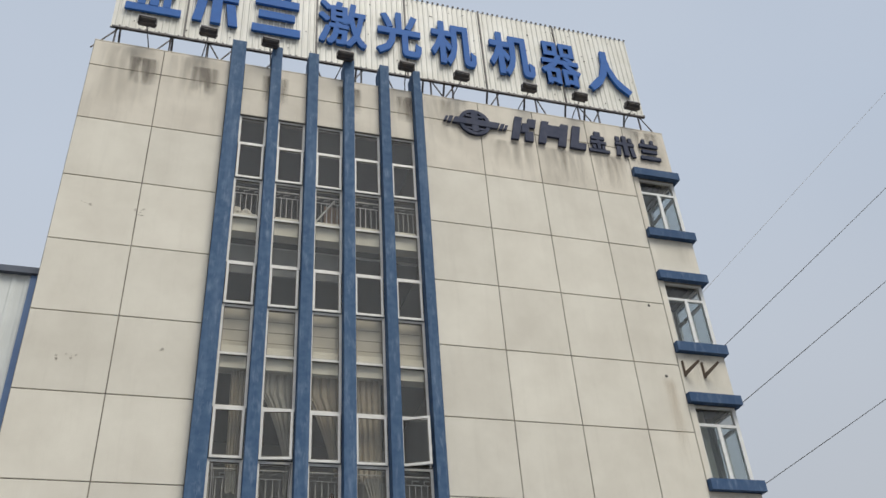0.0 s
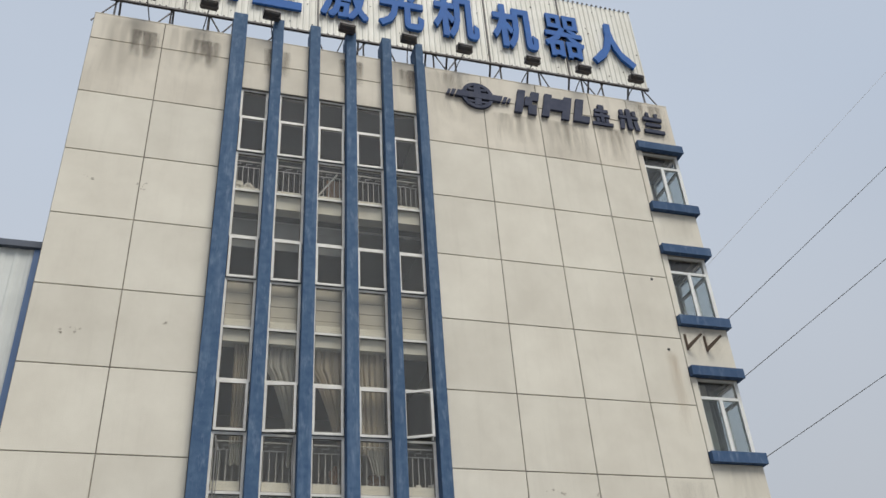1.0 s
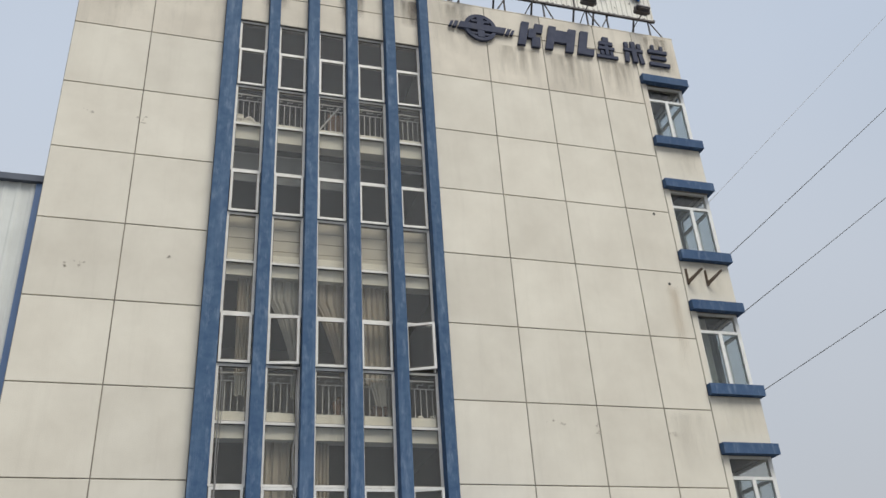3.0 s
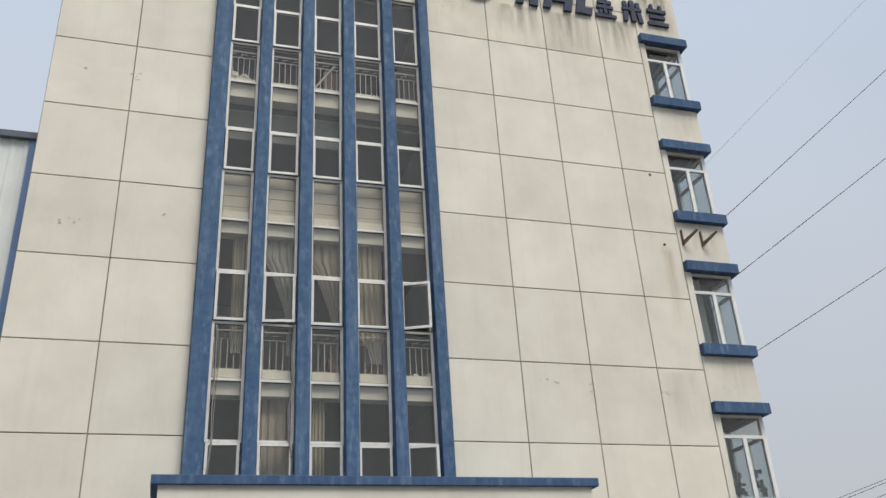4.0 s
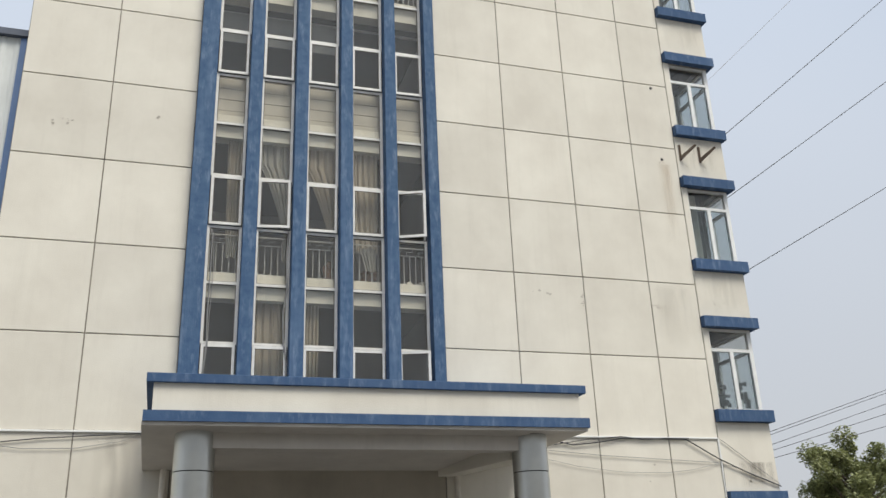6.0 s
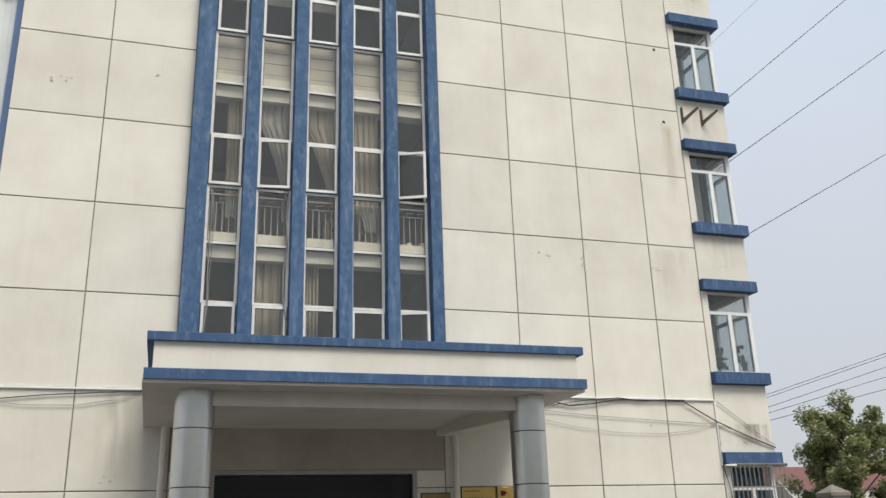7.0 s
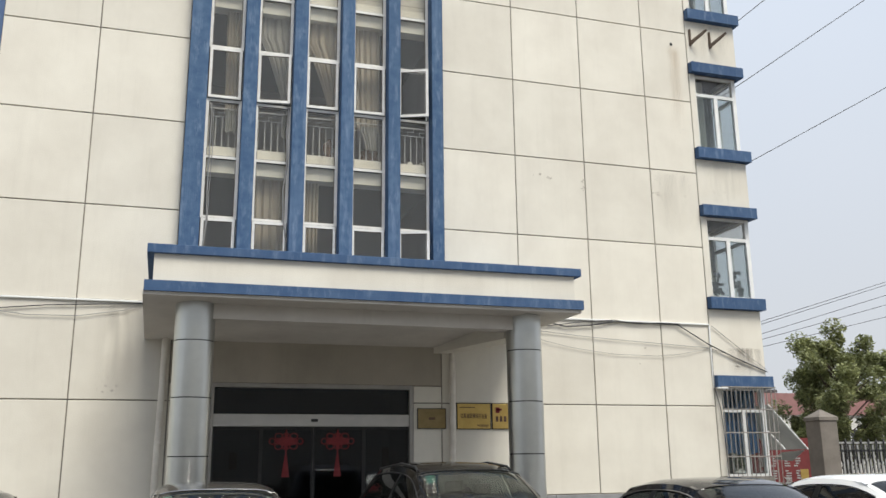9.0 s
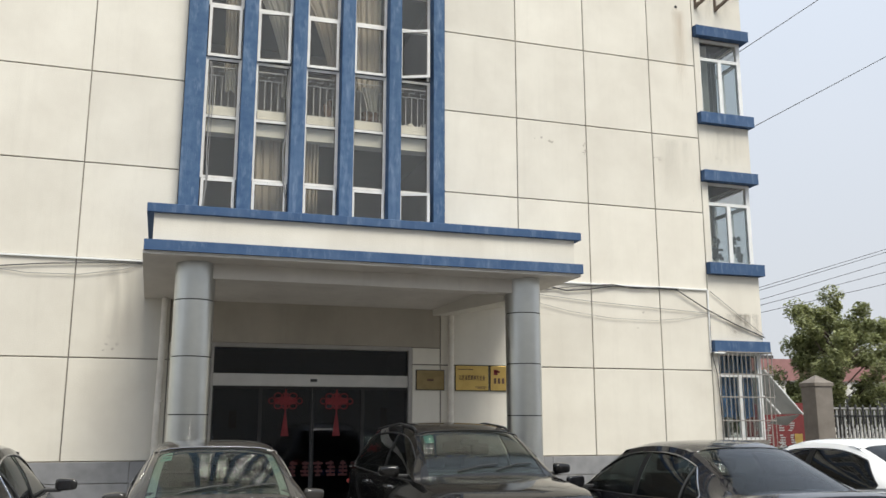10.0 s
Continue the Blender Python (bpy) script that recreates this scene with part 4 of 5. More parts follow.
wall_cable([(-0.08, -0.04, 4.32), (0.53, -0.04, 4.27), (0.97, -0.04, 4.19), (1.48, -0.04, 4.24), (2.01, -0.045, 4.33), (2.63, -0.045, 4.325), (3.44, -0.045, 4.32), (4.14, -0.045, 3.94), (4.82, -0.04, 3.65), (5.52, -0.03, 3.40)], 0.012, M_CABLE, "black cable slung along the conduit to the corner")
wall_cable([(-0.08, -0.03, 4.15), (0.6, -0.03, 4.2), (1.3, -0.03, 4.30), (2.0, -0.05, 4.36), (2.5, -0.05, 4.30), (3.0, -0.05, 4.34), (3.5, -0.05, 4.335)], 0.008, M_CABLE, "black cable slung along the conduit")
wall_cable([(0.0, -0.03, 4.12), (0.4, -0.03, 4.09), (1.51, -0.03, 4.0), (3.04, -0.03, 3.92), (4.11, -0.03, 3.87), (4.6, -0.03, 3.75), (5.5, -0.03, 3.42)], 0.006, M_GREYCABLE, "thin grey cable crossing the wall panels")
wall_cable([(0.2, -0.03, 4.0), (0.45, -0.03, 3.91), (1.03, -0.03, 3.79), (1.96, -0.03, 3.68), (2.93, -0.03, 3.67), (3.47, -0.03, 3.72), (4.13, -0.03, 3.85)], 0.004, M_GREYCABLE, "thin grey cable sagging across the wall panels")
wall_cable([(4.25, -0.03, 4.33), (5.11, -0.03, 3.72), (5.5, -0.03, 3.45)], 0.007, M_GREYCABLE, "thin grey cable running down to the corner")
wall_cable([(4.22, -0.03, 3.86), (4.20, -0.03, 3.12), (4.32, -0.03, 2.61), (4.36, -0.03, 1.9), (4.37, -0.04, 1.2)], 0.008, M_CABLE, "thin black cable beside the barred window")
wall_cable([(-9.5, -0.03, 4.10), (-8.4, -0.03, 4.22), (-7.4, -0.03, 4.28), (-6.85, -0.03, 4.31)], 0.009, M_CABLE, "thin black cable under the conduit")
wall_cable([(-9.5, -0.03, 4.15), (-8.7, -0.03, 4.05), (-7.9, -0.03, 4.06), (-7.2, -0.03, 4.18), (-6.9, -0.03, 4.30)], 0.006, M_GREYCABLE, "thin grey cable sagging under the conduit")

# air-conditioner brackets and drilled holes
M_RUST = mat("rusty_steel", (0.16, 0.12, 0.09), (0.10, 0.07, 0.05), 0.85, 0.2, scale=20)
for x in (4.32, 4.83):
    br = thing("bracket", "rusty steel air-conditioner bracket with nothing on it", "bracket", (x, -0.02, 10.66), group="empty wall brackets")
    part("upright", B((-0.014, 0.014, -0.03, 0.02, 0, 0.40)), M_RUST, br)
    bm = bmesh.new()
    prof = ((-0.02, 0.02), (-0.02, 0.11), (-0.38, 0.30), (-0.40, 0.265))
    f, g = [bm.verts.new((-0.022, u, v)) for u, v in prof], [bm.verts.new((0.022, u, v)) for u, v in prof]
    bm.faces.new(f)
    bm.faces.new(g[::-1])
    for k in range(4):
        bm.faces.new((f[k], g[k], g[(k + 1) % 4], f[(k + 1) % 4]))
    bmesh.ops.recalc_face_normals(bm, faces=bm.faces)
    part("arm", bm, M_RUST, br)
    br.rotation_euler = (0, 0, radians(38))
for x, z in ((3.83, 10.64), (3.80, 12.51)):
    bm = bmesh.new()
    cyl(bm, (x, -0.006, z), (x, 0.01, z), 0.035, seg=16)
    solid("pipe_hole", bm, M_DARK, "small round drilled hole in the wall panel", "hole", "structure")

# chipped render
M_CHIP = mat("chipped_render", (0.40, 0.36, 0.31), (0.56, 0.52, 0.45), 0.95, scale=14)


def chips(x, z, w, h, n, seed):
    r = random.Random(seed)
    bm = bmesh.new()
    for _ in range(n):
        cx, cz, s = x + r.uniform(-w, w), z + r.uniform(-h, h), r.uniform(0.01, 0.04)
        pts = [(cx + s * r.uniform(0.4, 1.3) * math.cos(a), cz + s * r.uniform(0.3, 0.9) * math.sin(a)) for a in (k * math.tau / 7 for k in range(7))]
        f, g = [bm.verts.new((u, -0.004, v)) for u, v in pts], [bm.verts.new((u, 0.004, v)) for u, v in pts]
        bm.faces.new(f)
        bm.faces.new(g[::-1])
        for k in range(7):
            bm.faces.new((f[k], g[k], g[(k + 1) % 7], f[(k + 1) % 7]))
    bmesh.ops.recalc_face_normals(bm, faces=bm.faces)
    solid("chipped_patch", bm, M_CHIP, "small flaked patches of render showing grey beneath", "damage", "stuff")


for k, (x, z, w, h, n) in enumerate(((0.55, 7.25, 0.25, 0.06, 5), (1.5, 7.15, 0.04, 0.22, 7), (3.5, 7.1, 0.45, 0.04, 12), (5.0, 14.3, 0.35, 0.06, 8), (-8.85, 10.0, 0.3, 0.08, 9), (-7.9, 13.5, 0.1, 0.12, 8),
                                     (-9.0, 13.55, 0.15, 0.05, 4), (5.1, 3.55, 0.3, 0.08, 10), (-7.3, 2.95, 0.15, 0.15, 5), (4.75, 7.25, 0.15, 0.1, 5), (-7.1, 10.3, 0.1, 0.04, 3), (2.2, 3.7, 0.5, 0.2, 3))):
    chips(x, z, w, h, n, 40 + k)

# burglar bars over the ground-floor corner window
M_BAR = mat("worn_steel_bar", (0.30, 0.285, 0.26), (0.18, 0.16, 0.14), 0.55, scale=10)
M_DRAPE = mat("blue_drape", (0.13, 0.27, 0.47), (0.09, 0.20, 0.38), 0.9, scale=6)
cage = thing("window_bars", "pale steel burglar bars boxed over the corner window", "grille", (XW, -0.14, 1.14))
for k in range(13):
    u = -0.08 + 1.26 * k / 12
    part("bar", B((u - 0.006, u + 0.006, -0.006, 0.006, 0, 1.95)), M_BAR, cage)
for k in range(9):
    part("bar", B((1.18 - 0.008, 1.18 + 0.008, 0.12 + k * 0.15 - 0.008, 0.12 + k * 0.15 + 0.008, 0, 1.95)), M_BAR, cage)
for z in (0.02, 0.55, 1.02, 1.48, 1.93):
    part("cross_bar", B((-0.10, 1.20, -0.014, 0.014, z - 0.012, z + 0.012), (1.17, 1.196, 0.014, 1.35, z - 0.012, z + 0.012)), M_BAR, cage)
for a, b, s in ((XW + 0.04, XW + 0.5, 21), (XW + 0.5, X1 - 0.16, 22)):
    curtain(a, b, 1.75, 3.05, 0.22, M_DRAPE, 0, "blue curtain drawn inside the barred corner window", s)
curtain(XW + 0.05, XW + 0.35, 8.3, 9.95, 0.30, M_CURTW, 0.3, "pale curtain gathered inside a corner window", 23)
M_GREYCURT = mat("grey_curtain_cloth", (0.30, 0.295, 0.28), (0.22, 0.215, 0.205), 0.95, scale=4, fine=120, bump=0.4)
curtain(XW + 0.03, X1 - 0.30, 8.25, 9.98, 0.62, M_GREYCURT, 0, "dark grey curtain drawn inside a corner window", 24)
# paper cut-outs in the second-storey corner window
stick = bmesh.new()
r = random.Random(9)
for cx in (0.22, 0.72):
    for k in range(14):
        u, v = cx + r.uniform(-0.15, 0.09), 5.0 + r.uniform(0, 0.5)
        box(stick, XW + u, XW + u + r.uniform(0.05, 0.15), 0.122 + 0.001 * k, 0.1225 + 0.001 * k, v, v + r.uniform(0.04, 0.13))
solid("window_sticker", stick, mat("dark_paper", (0.05, 0.05, 0.05), None, 0.9), "dark cut paper marks stuck inside the corner window", "sticker")

# tilted sheet-metal awning at the side of the corner window
aw = thing("awning", "grey sheet-metal awning folded down at the corner window", "awning", (X1 + 0.12, 0.25, 2.75))
M_AWN = mat("galvanised_sheet", (0.50, 0.50, 0.48), (0.40, 0.40, 0.385), 0.45, 0.4, scale=2)
bm = bmesh.new()
q = [bm.verts.new(v) for v in ((0.05, 0, 0), (0.95, 0.0, -0.92), (0.95, 1.25, -0.92), (0.05, 1.25, 0))]
bm.faces.new(q)
bmesh.ops.solidify(bm, geom=bm.faces[:], thickness=0.012)
part("sheet", bm, M_AWN, aw)
tube("edge_tube", [(0.05, -0.01, 0), (0.95, -0.01, -0.92)], 0.02, M_PVC, aw, "white edge tube")
tube("stay", [(0.0, 0.0, -0.55), (0.38, 0.0, -0.92)], 0.02, M_PVC, aw, "white stay")
bm = bmesh.new()
bm.faces.new([bm.verts.new(v) for v in ((0.30, 0.02, -0.98), (0.90, 0.02, -0.93), (0.82, 0.35, -1.16), (0.34, 0.35, -1.12))])
bmesh.ops.solidify(bm, geom=bm.faces[:], thickness=0.01)
part("flap", bm, M_AWN, aw)

# ---- overhead wires ----
for k, (p, q, w) in enumerate((((13.04, 20.16), (28.66, 35.26), 0.008), ((13.42, 17.8), (25.49, 27.89), 0.015), ((13.31, 15.25), (23.0, 22.08), 0.015), ((13.32, 12.16), (20.44, 16.12), 0.014))):
    dx, dz = q[0] - p[0], q[1] - p[1]
    tagged(tube("overhead_wire", sag((5.4, 10, p[1] - (p[0] - 5.4) / dx * dz), (p[0] + 2.2 * dx, 10, p[1] + 2.2 * dz), 0.05), w, M_CABLE if w > 0.01 else M_GREYCABLE), "dark overhead power wire crossing the sky", "wire", "overhead wires")
for p, q in (((16.36, 7.06), (22.94, 9.02)), ((16.35, 6.94), (22.93, 8.89)), ((16.31, 6.55), (22.87, 8.44)), ((16.29, 6.32), (22.82, 8.02)), ((16.27, 6.02), (22.76, 7.5))):
    dx, dz = q[0] - p[0], q[1] - p[1]
    tagged(tube("overhead_wire", sag((5.4, 14, p[1] - (p[0] - 5.4) / dx * dz), (p[0] + 2.0 * dx, 14, p[1] + 2.0 * dz), 0.03), 0.011, M_CABLE), "thin dark overhead wire behind the tree", "wire", "overhead wires")


# ---- soft stains and painted shade on the wall ----
def stain(x0, x1, z0, z1, colour, strength, y=-0.0015, label="faint grey water stain run down the wall"):
    """A thin film of dirt or painted shade with an uneven, feathered outline."""
    m = bpy.data.materials.new("stain")
    m.use_nodes = True
    n, l = m.node_tree.nodes, m.node_tree.links
    n.clear()
    out, mix, tr, di = (n.new("ShaderNode" + k) for k in ("OutputMaterial", "MixShader", "BsdfTransparent", "BsdfDiffuse"))
    di.inputs[0].default_value = (*colour, 1)
    tc, sp, ns = n.new("ShaderNodeTexCoord"), n.new("ShaderNodeSeparateXYZ"), n.new("ShaderNodeTexNoise")
    l.new(tc.outputs["Generated"], sp.inputs[0])
    mp = n.new("ShaderNodeMapping")
    mp.inputs["Scale"].default_value = (6.0, 1.0, 0.9)
    l.new(tc.outputs["Object"], mp.inputs[0])
    l.new(mp.outputs[0], ns.inputs[0])
    ns.inputs["Scale"].default_value, ns.inputs["Detail"].default_value = 1.0, 5.0

    def math_node(op, a, b):
        k = n.new("ShaderNodeMath")
        k.operation = op
        for i, v in enumerate((a, b)):
            if isinstance(v, float):
                k.inputs[i].default_value = v
            else:
                l.new(v, k.inputs[i])
        return k.outputs[0]

    def hump(v):
        return math_node("MULTIPLY", math_node("MULTIPLY", v, math_node("SUBTRACT", 1.0, v)), 4.0)

    top = math_node("MULTIPLY", math_node("POWER", sp.outputs[2], 0.8), math_node("MINIMUM", math_node("MULTIPLY", math_node("SUBTRACT", 1.0, sp.outputs[2]), 12.0), 1.0))
    a = math_node("MULTIPLY", hump(sp.outputs[0]), top)
    nz = math_node("MULTIPLY", math_node("MAXIMUM", math_node("SUBTRACT", ns.outputs[0], 0.32), 0.0), 3.0)
    a = math_node("MULTIPLY", math_node("MULTIPLY", a, nz), strength * 0.42)
    a = math_node("MINIMUM", a, 0.85)
    l.new(a, mix.inputs[0])
    l.new(tr.outputs[0], mix.inputs[1])
    l.new(di.outputs[0], mix.inputs[2])
    l.new(mix.outputs[0], out.inputs[0])
    solid("wall_stain_shade", B((x0, x1, y - 0.0015, y, z0, z1)), m, label, "stain", "structure")


GREY, RUSTC = (0.30, 0.27, 0.235), (0.42, 0.24, 0.10)
stain(3.70, 4.05, 8.4, 10.62, RUSTC, 0.3, label="rust-brown streak below a drilled hole")
# the film at x -7.6 paints the canopy's shade together with a stain streak
for x0, x1, z0, z1, k in ((-9.4, -8.1, 16.4, 18.36, 0.55), (-7.9, -6.5, 16.8, 18.36, 0.6), (-1.5, -0.2, 16.6, 18.36, 0.5), (0.2, 1.5, 16.2, 17.2, 0.7), (1.6, 3.0, 16.0, 17.2, 0.65), (3.1, 4.15, 16.0, 17.25, 0.7), (4.3, 5.45, 16.9, 18.36, 0.9),
                          (4.35, 5.4, 13.6, 14.58, 0.3), (4.35, 5.4, 10.3, 11.28, 0.3), (4.35, 5.4, 7.0, 7.98, 0.3), (4.6, 5.45, 3.32, 3.9, 0.9), (-7.6, -6.75, 2.75, 4.3, 0.4), (3.15, 4.1, 6.1, 7.6, 0.2)):
    stain(x0, x1, z0, z1, GREY, k)
# grey blotches painted as shadows below the first floodlights
for x, z in ((-8.35, 17.62), (-6.95, 17.62), (-5.28, 17.7), (-3.45, 17.75), (-1.9, 17.75)):
    stain(x - 0.34, x + 0.34, z - 0.5, z + 0.42, GREY, 2.0, -0.0045, "grey blotch painted as the shadow of a floodlight")

# ---- parked cars ----
def paint(name, c, rough=0.05):
    m = bpy.data.materials.new(name)
    m.use_nodes = True
    n, l = m.node_tree.nodes, m.node_tree.links
    b = n["Principled BSDF"]
    b.inputs["Metallic"].default_value = 0.0
    b.inputs["Coat Weight"].default_value, b.inputs["Coat Roughness"].default_value = 0.75, 0.02
    b.inputs["Specular IOR Level"].default_value = 0.08
    g = n.new("ShaderNodeNewGeometry")
    d = n.new("ShaderNodeTexNoise")
    d.inputs["Scale"].default_value, d.inputs["Detail"].default_value = 3.0, 6.0
    l.new(g.outputs["Position"], d.inputs[0])
    mx = n.new("ShaderNodeMixRGB")
    mr = n.new("ShaderNodeMapRange")
    mr.inputs[1].default_value, mr.inputs[2].default_value, mr.inputs[4].default_value = 0.45, 0.8, 0.22
    l.new(d.outputs[0], mr.inputs[0])
    l.new(mr.outputs[0], mx.inputs[0])
    mx.inputs[1].default_value, mx.inputs[2].default_value = (*c, 1), (*[0.8 * v + 0.012 for v in c], 1)
    l.new(mx.outputs[0], b.inputs["Base Color"])
    rr = n.new("ShaderNodeMapRange")
    rr.inputs[3].default_value, rr.inputs[4].default_value = rough, rough + 0.16
    l.new(d.outputs[0], rr.inputs[0])
    l.new(rr.outputs[0], b.inputs["Roughness"])
    return m


M_TYRE = mat("tyre_rubber", (0.025, 0.025, 0.025), None, 0.85, scale=9)
M_RIM = mat("alloy_rim", (0.45, 0.45, 0.46), None, 0.3, 0.9)
M_CHROME = mat("chrome_trim", (0.70, 0.70, 0.72), None, 0.12, 1.0, bump=0.0)
M_MIRROR = mat("mirror_glass", (0.10, 0.10, 0.11), None, 0.08, 0.9, bump=0.0)
M_TRIM = mat("black_plastic_trim", (0.02, 0.02, 0.021), None, 0.5)
M_SEAT = mat("dark_seat_cloth", (0.05, 0.048, 0.046), (0.08, 0.075, 0.07), 0.9, scale=10)
M_CARGLASS = glass("car_glass", (0.70, 0.75, 0.72), 0.9, 1.52, 0.006)
M_PRIVACY = glass("smoked_car_glass", (0.44, 0.47, 0.48), 0.9, 1.52, 0.006)
M_TINT = glass("tinted_car_glass", (0.16, 0.17, 0.17), 1.0, 1.55, 0.015)
M_TAIL = mat("red_lamp_plastic", (0.30, 0.012, 0.012), None, 0.15)
M_HEADL = mat("clear_lamp_plastic", (0.55, 0.57, 0.60), None, 0.1, 0.3)
M_STICK = mat("pale_green_sticker", (0.25, 0.55, 0.45), None, 0.6)
M_EDGEGLINT = mat("pale_edge_glint", (0.52, 0.56, 0.50), (0.44, 0.48, 0.43), 0.8)
M_PLATE = mat("blue_plate", (0.03, 0.09, 0.40), None, 0.4)


def smooth_curve(keys, t):
    """Cubic interpolation of (t, value) keys with flat-limited slopes."""
    for i in range(len(keys) - 1):
        (a, va), (b, vb) = keys[i], keys[i + 1]
        if t <= b or i == len(keys) - 2:
            def slope(k):
                if k == 0 or k == len(keys) - 1:
                    j = min(k, len(keys) - 2)
                    return (keys[j + 1][1] - keys[j][1]) / (keys[j + 1][0] - keys[j][0])
                return (keys[k + 1][1] - keys[k - 1][1]) / (keys[k + 1][0] - keys[k - 1][0])
            h = b - a
            u = min(1, max(0, (t - a) / h))
            return (2 * u**3 - 3 * u**2 + 1) * va + (u**3 - 2 * u**2 + u) * h * slope(i) + (-2 * u**3 + 3 * u**2) * vb + (u**3 - u**2) * h * slope(i + 1)


SEDAN = dict(L=4.8, W=1.82,
             top=[(-2.4, 0.60), (-2.25, 0.71), (-1.8, 0.83), (-1.0, 0.94), (0, 0.95), (1.0, 0.97), (1.8, 1.02), (2.25, 1.02), (2.36, 0.92), (2.4, 0.75)],
             cabin=[(-1.05, 0.95, 0.74), (-0.65, 1.20, 0.68), (-0.22, 1.405, 0.60), (0.30, 1.465, 0.575), (0.85, 1.43, 0.57), (1.35, 1.24, 0.61), (1.80, 1.03, 0.68)], wind=(-1.0, -0.25), rear=(0.95, 1.76), side=(-0.72, 1.38), pillar=0.28)
SUV = dict(L=4.6, W=1.86,
           top=[(-2.3, 0.70), (-2.18, 0.86), (-1.8, 0.98), (-1.0, 1.06), (0, 1.06), (1.0, 1.08), (1.9, 1.10), (2.2, 1.06), (2.28, 0.95), (2.3, 0.8)],
           cabin=[(-1.10, 1.06, 0.76), (-0.75, 1.32, 0.71), (-0.30, 1.56, 0.64), (0.25, 1.645, 0.61), (1.2, 1.63, 0.60), (1.75, 1.52, 0.61), (2.12, 1.12, 0.69)], wind=(-1.05, -0.32), rear=(1.78, 2.08), side=(-0.78, 1.72), pillar=0.25)


def car(name_label, spec, body_paint, at, turn, tint, sticker=False, rails=False, tuck=(0.0, 0.0), edge_glint=False):
    c = thing("car", name_label, "car", (at[0], at[1], 0), group="parked cars")
    L, W = spec["L"] / 2, spec["W"] / 2
    # lower body
    bm = bmesh.new()
    rings = []
    n = 40
    for i in range(n + 1):
        y = -L + 2 * L * i / n
        e = min(1, (1 - abs(y) / L) / 0.16)
        hw = W * (0.74 + 0.26 * (1 - (1 - e) ** 2.4)) * (1 - 0.012 * abs(y))
        zt = smooth_curve(spec["top"], y)
        zb = 0.20 + 0.10 * (1 - e) ** 2
        sec = [(0, zt + 0.02), (0.45 * hw, zt + 0.015), (0.80 * hw, zt - 0.003), (0.93 * hw, zt - 0.045), (0.985 * hw, zt - 0.13), (hw, zt * 0.62 + 0.06), (0.985 * hw, 0.42), (0.96 * hw, 0.28), (0.90 * hw, zb)]
        pts = [(x, z) for x, z in sec] + [(-x, z) for x, z in sec[:0:-1]]
        rings.append([bm.verts.new((x, y, z)) for x, z in pts])
    for u, v in zip(rings, rings[1:]):
        for k in range(len(u)):
            bm.faces.new((u[k], u[(k + 1) % len(u)], v[(k + 1) % len(u)], v[k]))
    bm.faces.new(rings[0])
    bm.faces.new(rings[-1][::-1])
    bmesh.ops.recalc_face_normals(bm, faces=bm.faces)
    body = part("body", bm, body_paint, c, "", True)
    # cabin shell
    kz = [(a, b) for a, b, _ in spec["cabin"]]
    kw = [(a, b) for a, _, b in spec["cabin"]]
    ya, yb = spec["cabin"][0][0], spec["cabin"][-1][0]

    def top_pt(y, v, lift=0.0):
        hw, z = smooth_curve(kw, y), smooth_curve(kz, y)
        return Vector((v * hw, y - 0.10 * (1 - v * v) * (1 if y < 0 else -1) * (1 - min(1, abs(y) / 1.0) * 0.0) * (0.6 if abs(y) > 0.4 else abs(y) * 1.5), z - 0.026 * v * v - 0.035 * v**8 + lift))

    def belt_pt(y):
        return Vector((W * 0.93, y, smooth_curve(spec["top"], y) - 0.04))

    def side_pt(y, k, out=0.0):
        a, b = top_pt(y, 1.0), belt_pt(y)
        p = a.lerp(b, k)
        p.x += 0.035 * math.sin(k * math.pi) + out
        return p

    def sheet(fn, us, vs):
        b = bmesh.new()
        g = [[b.verts.new(fn(u, v)) for v in vs] for u in us]
        for p, q in zip(g, g[1:]):
            for k in range(len(vs) - 1):
                b.faces.new((p[k], p[k + 1], q[k + 1], q[k]))
        return b

    def lin(a, b, m):
        return [a + (b - a) * i / m for i in range(m + 1)]

    def flip(b):
        bmesh.ops.recalc_face_normals(b, faces=b.faces)
        if sum(f.normal.z * f.calc_area() for f in b.faces) < 0:
            bmesh.ops.reverse_faces(b, faces=b.faces)
        return b

    w0, w1 = spec["wind"]
    r0, r1 = spec["rear"]
    s0, s1 = spec["side"]
    shell = bmesh.new()

    def front_edge(k):
        return s0 + 0.10 - 0.30 * k

    def rear_edge(k):
        return s1 + 0.10 - 0.42 * (1 - k) ** 1.4 - 0.35 * max(0.0, k - 0.8)


    def add(b):
        me = bpy.data.meshes.new("tmp")
        b.to_mesh(me)
        b.free()
        shell.from_mesh(me)
        bpy.data.meshes.remove(me)

    VV = lin(-1, 1, 14)
    add(flip(sheet(top_pt, lin(w1, r0, 12), VV)))
    for u0, u1 in ((ya, w0), (r1, yb)):
        add(flip(sheet(top_pt, lin(u0, u1, 2), VV)))
    for u0, u1 in ((w0, w1), (r0, r1)):
        for s in (-1, 1):
            add(flip(sheet(top_pt, lin(u0, u1, 8), lin(s * 0.92, s, 2))))
    for s in (-1, 1):
        def sp(u, k, s=s):
            p = side_pt(u, k)
            return Vector((s * p.x, p.y, p.z))
        K = lin(0, 1, 14)
        add(sheet(lambda u, k: sp(ya + (front_edge(k) - ya) * u, k), lin(0, 1, 6), K))
        add(sheet(lambda u, k: sp(rear_edge(k) + (yb - rear_edge(k)) * u, k), lin(0, 1, 6), K))
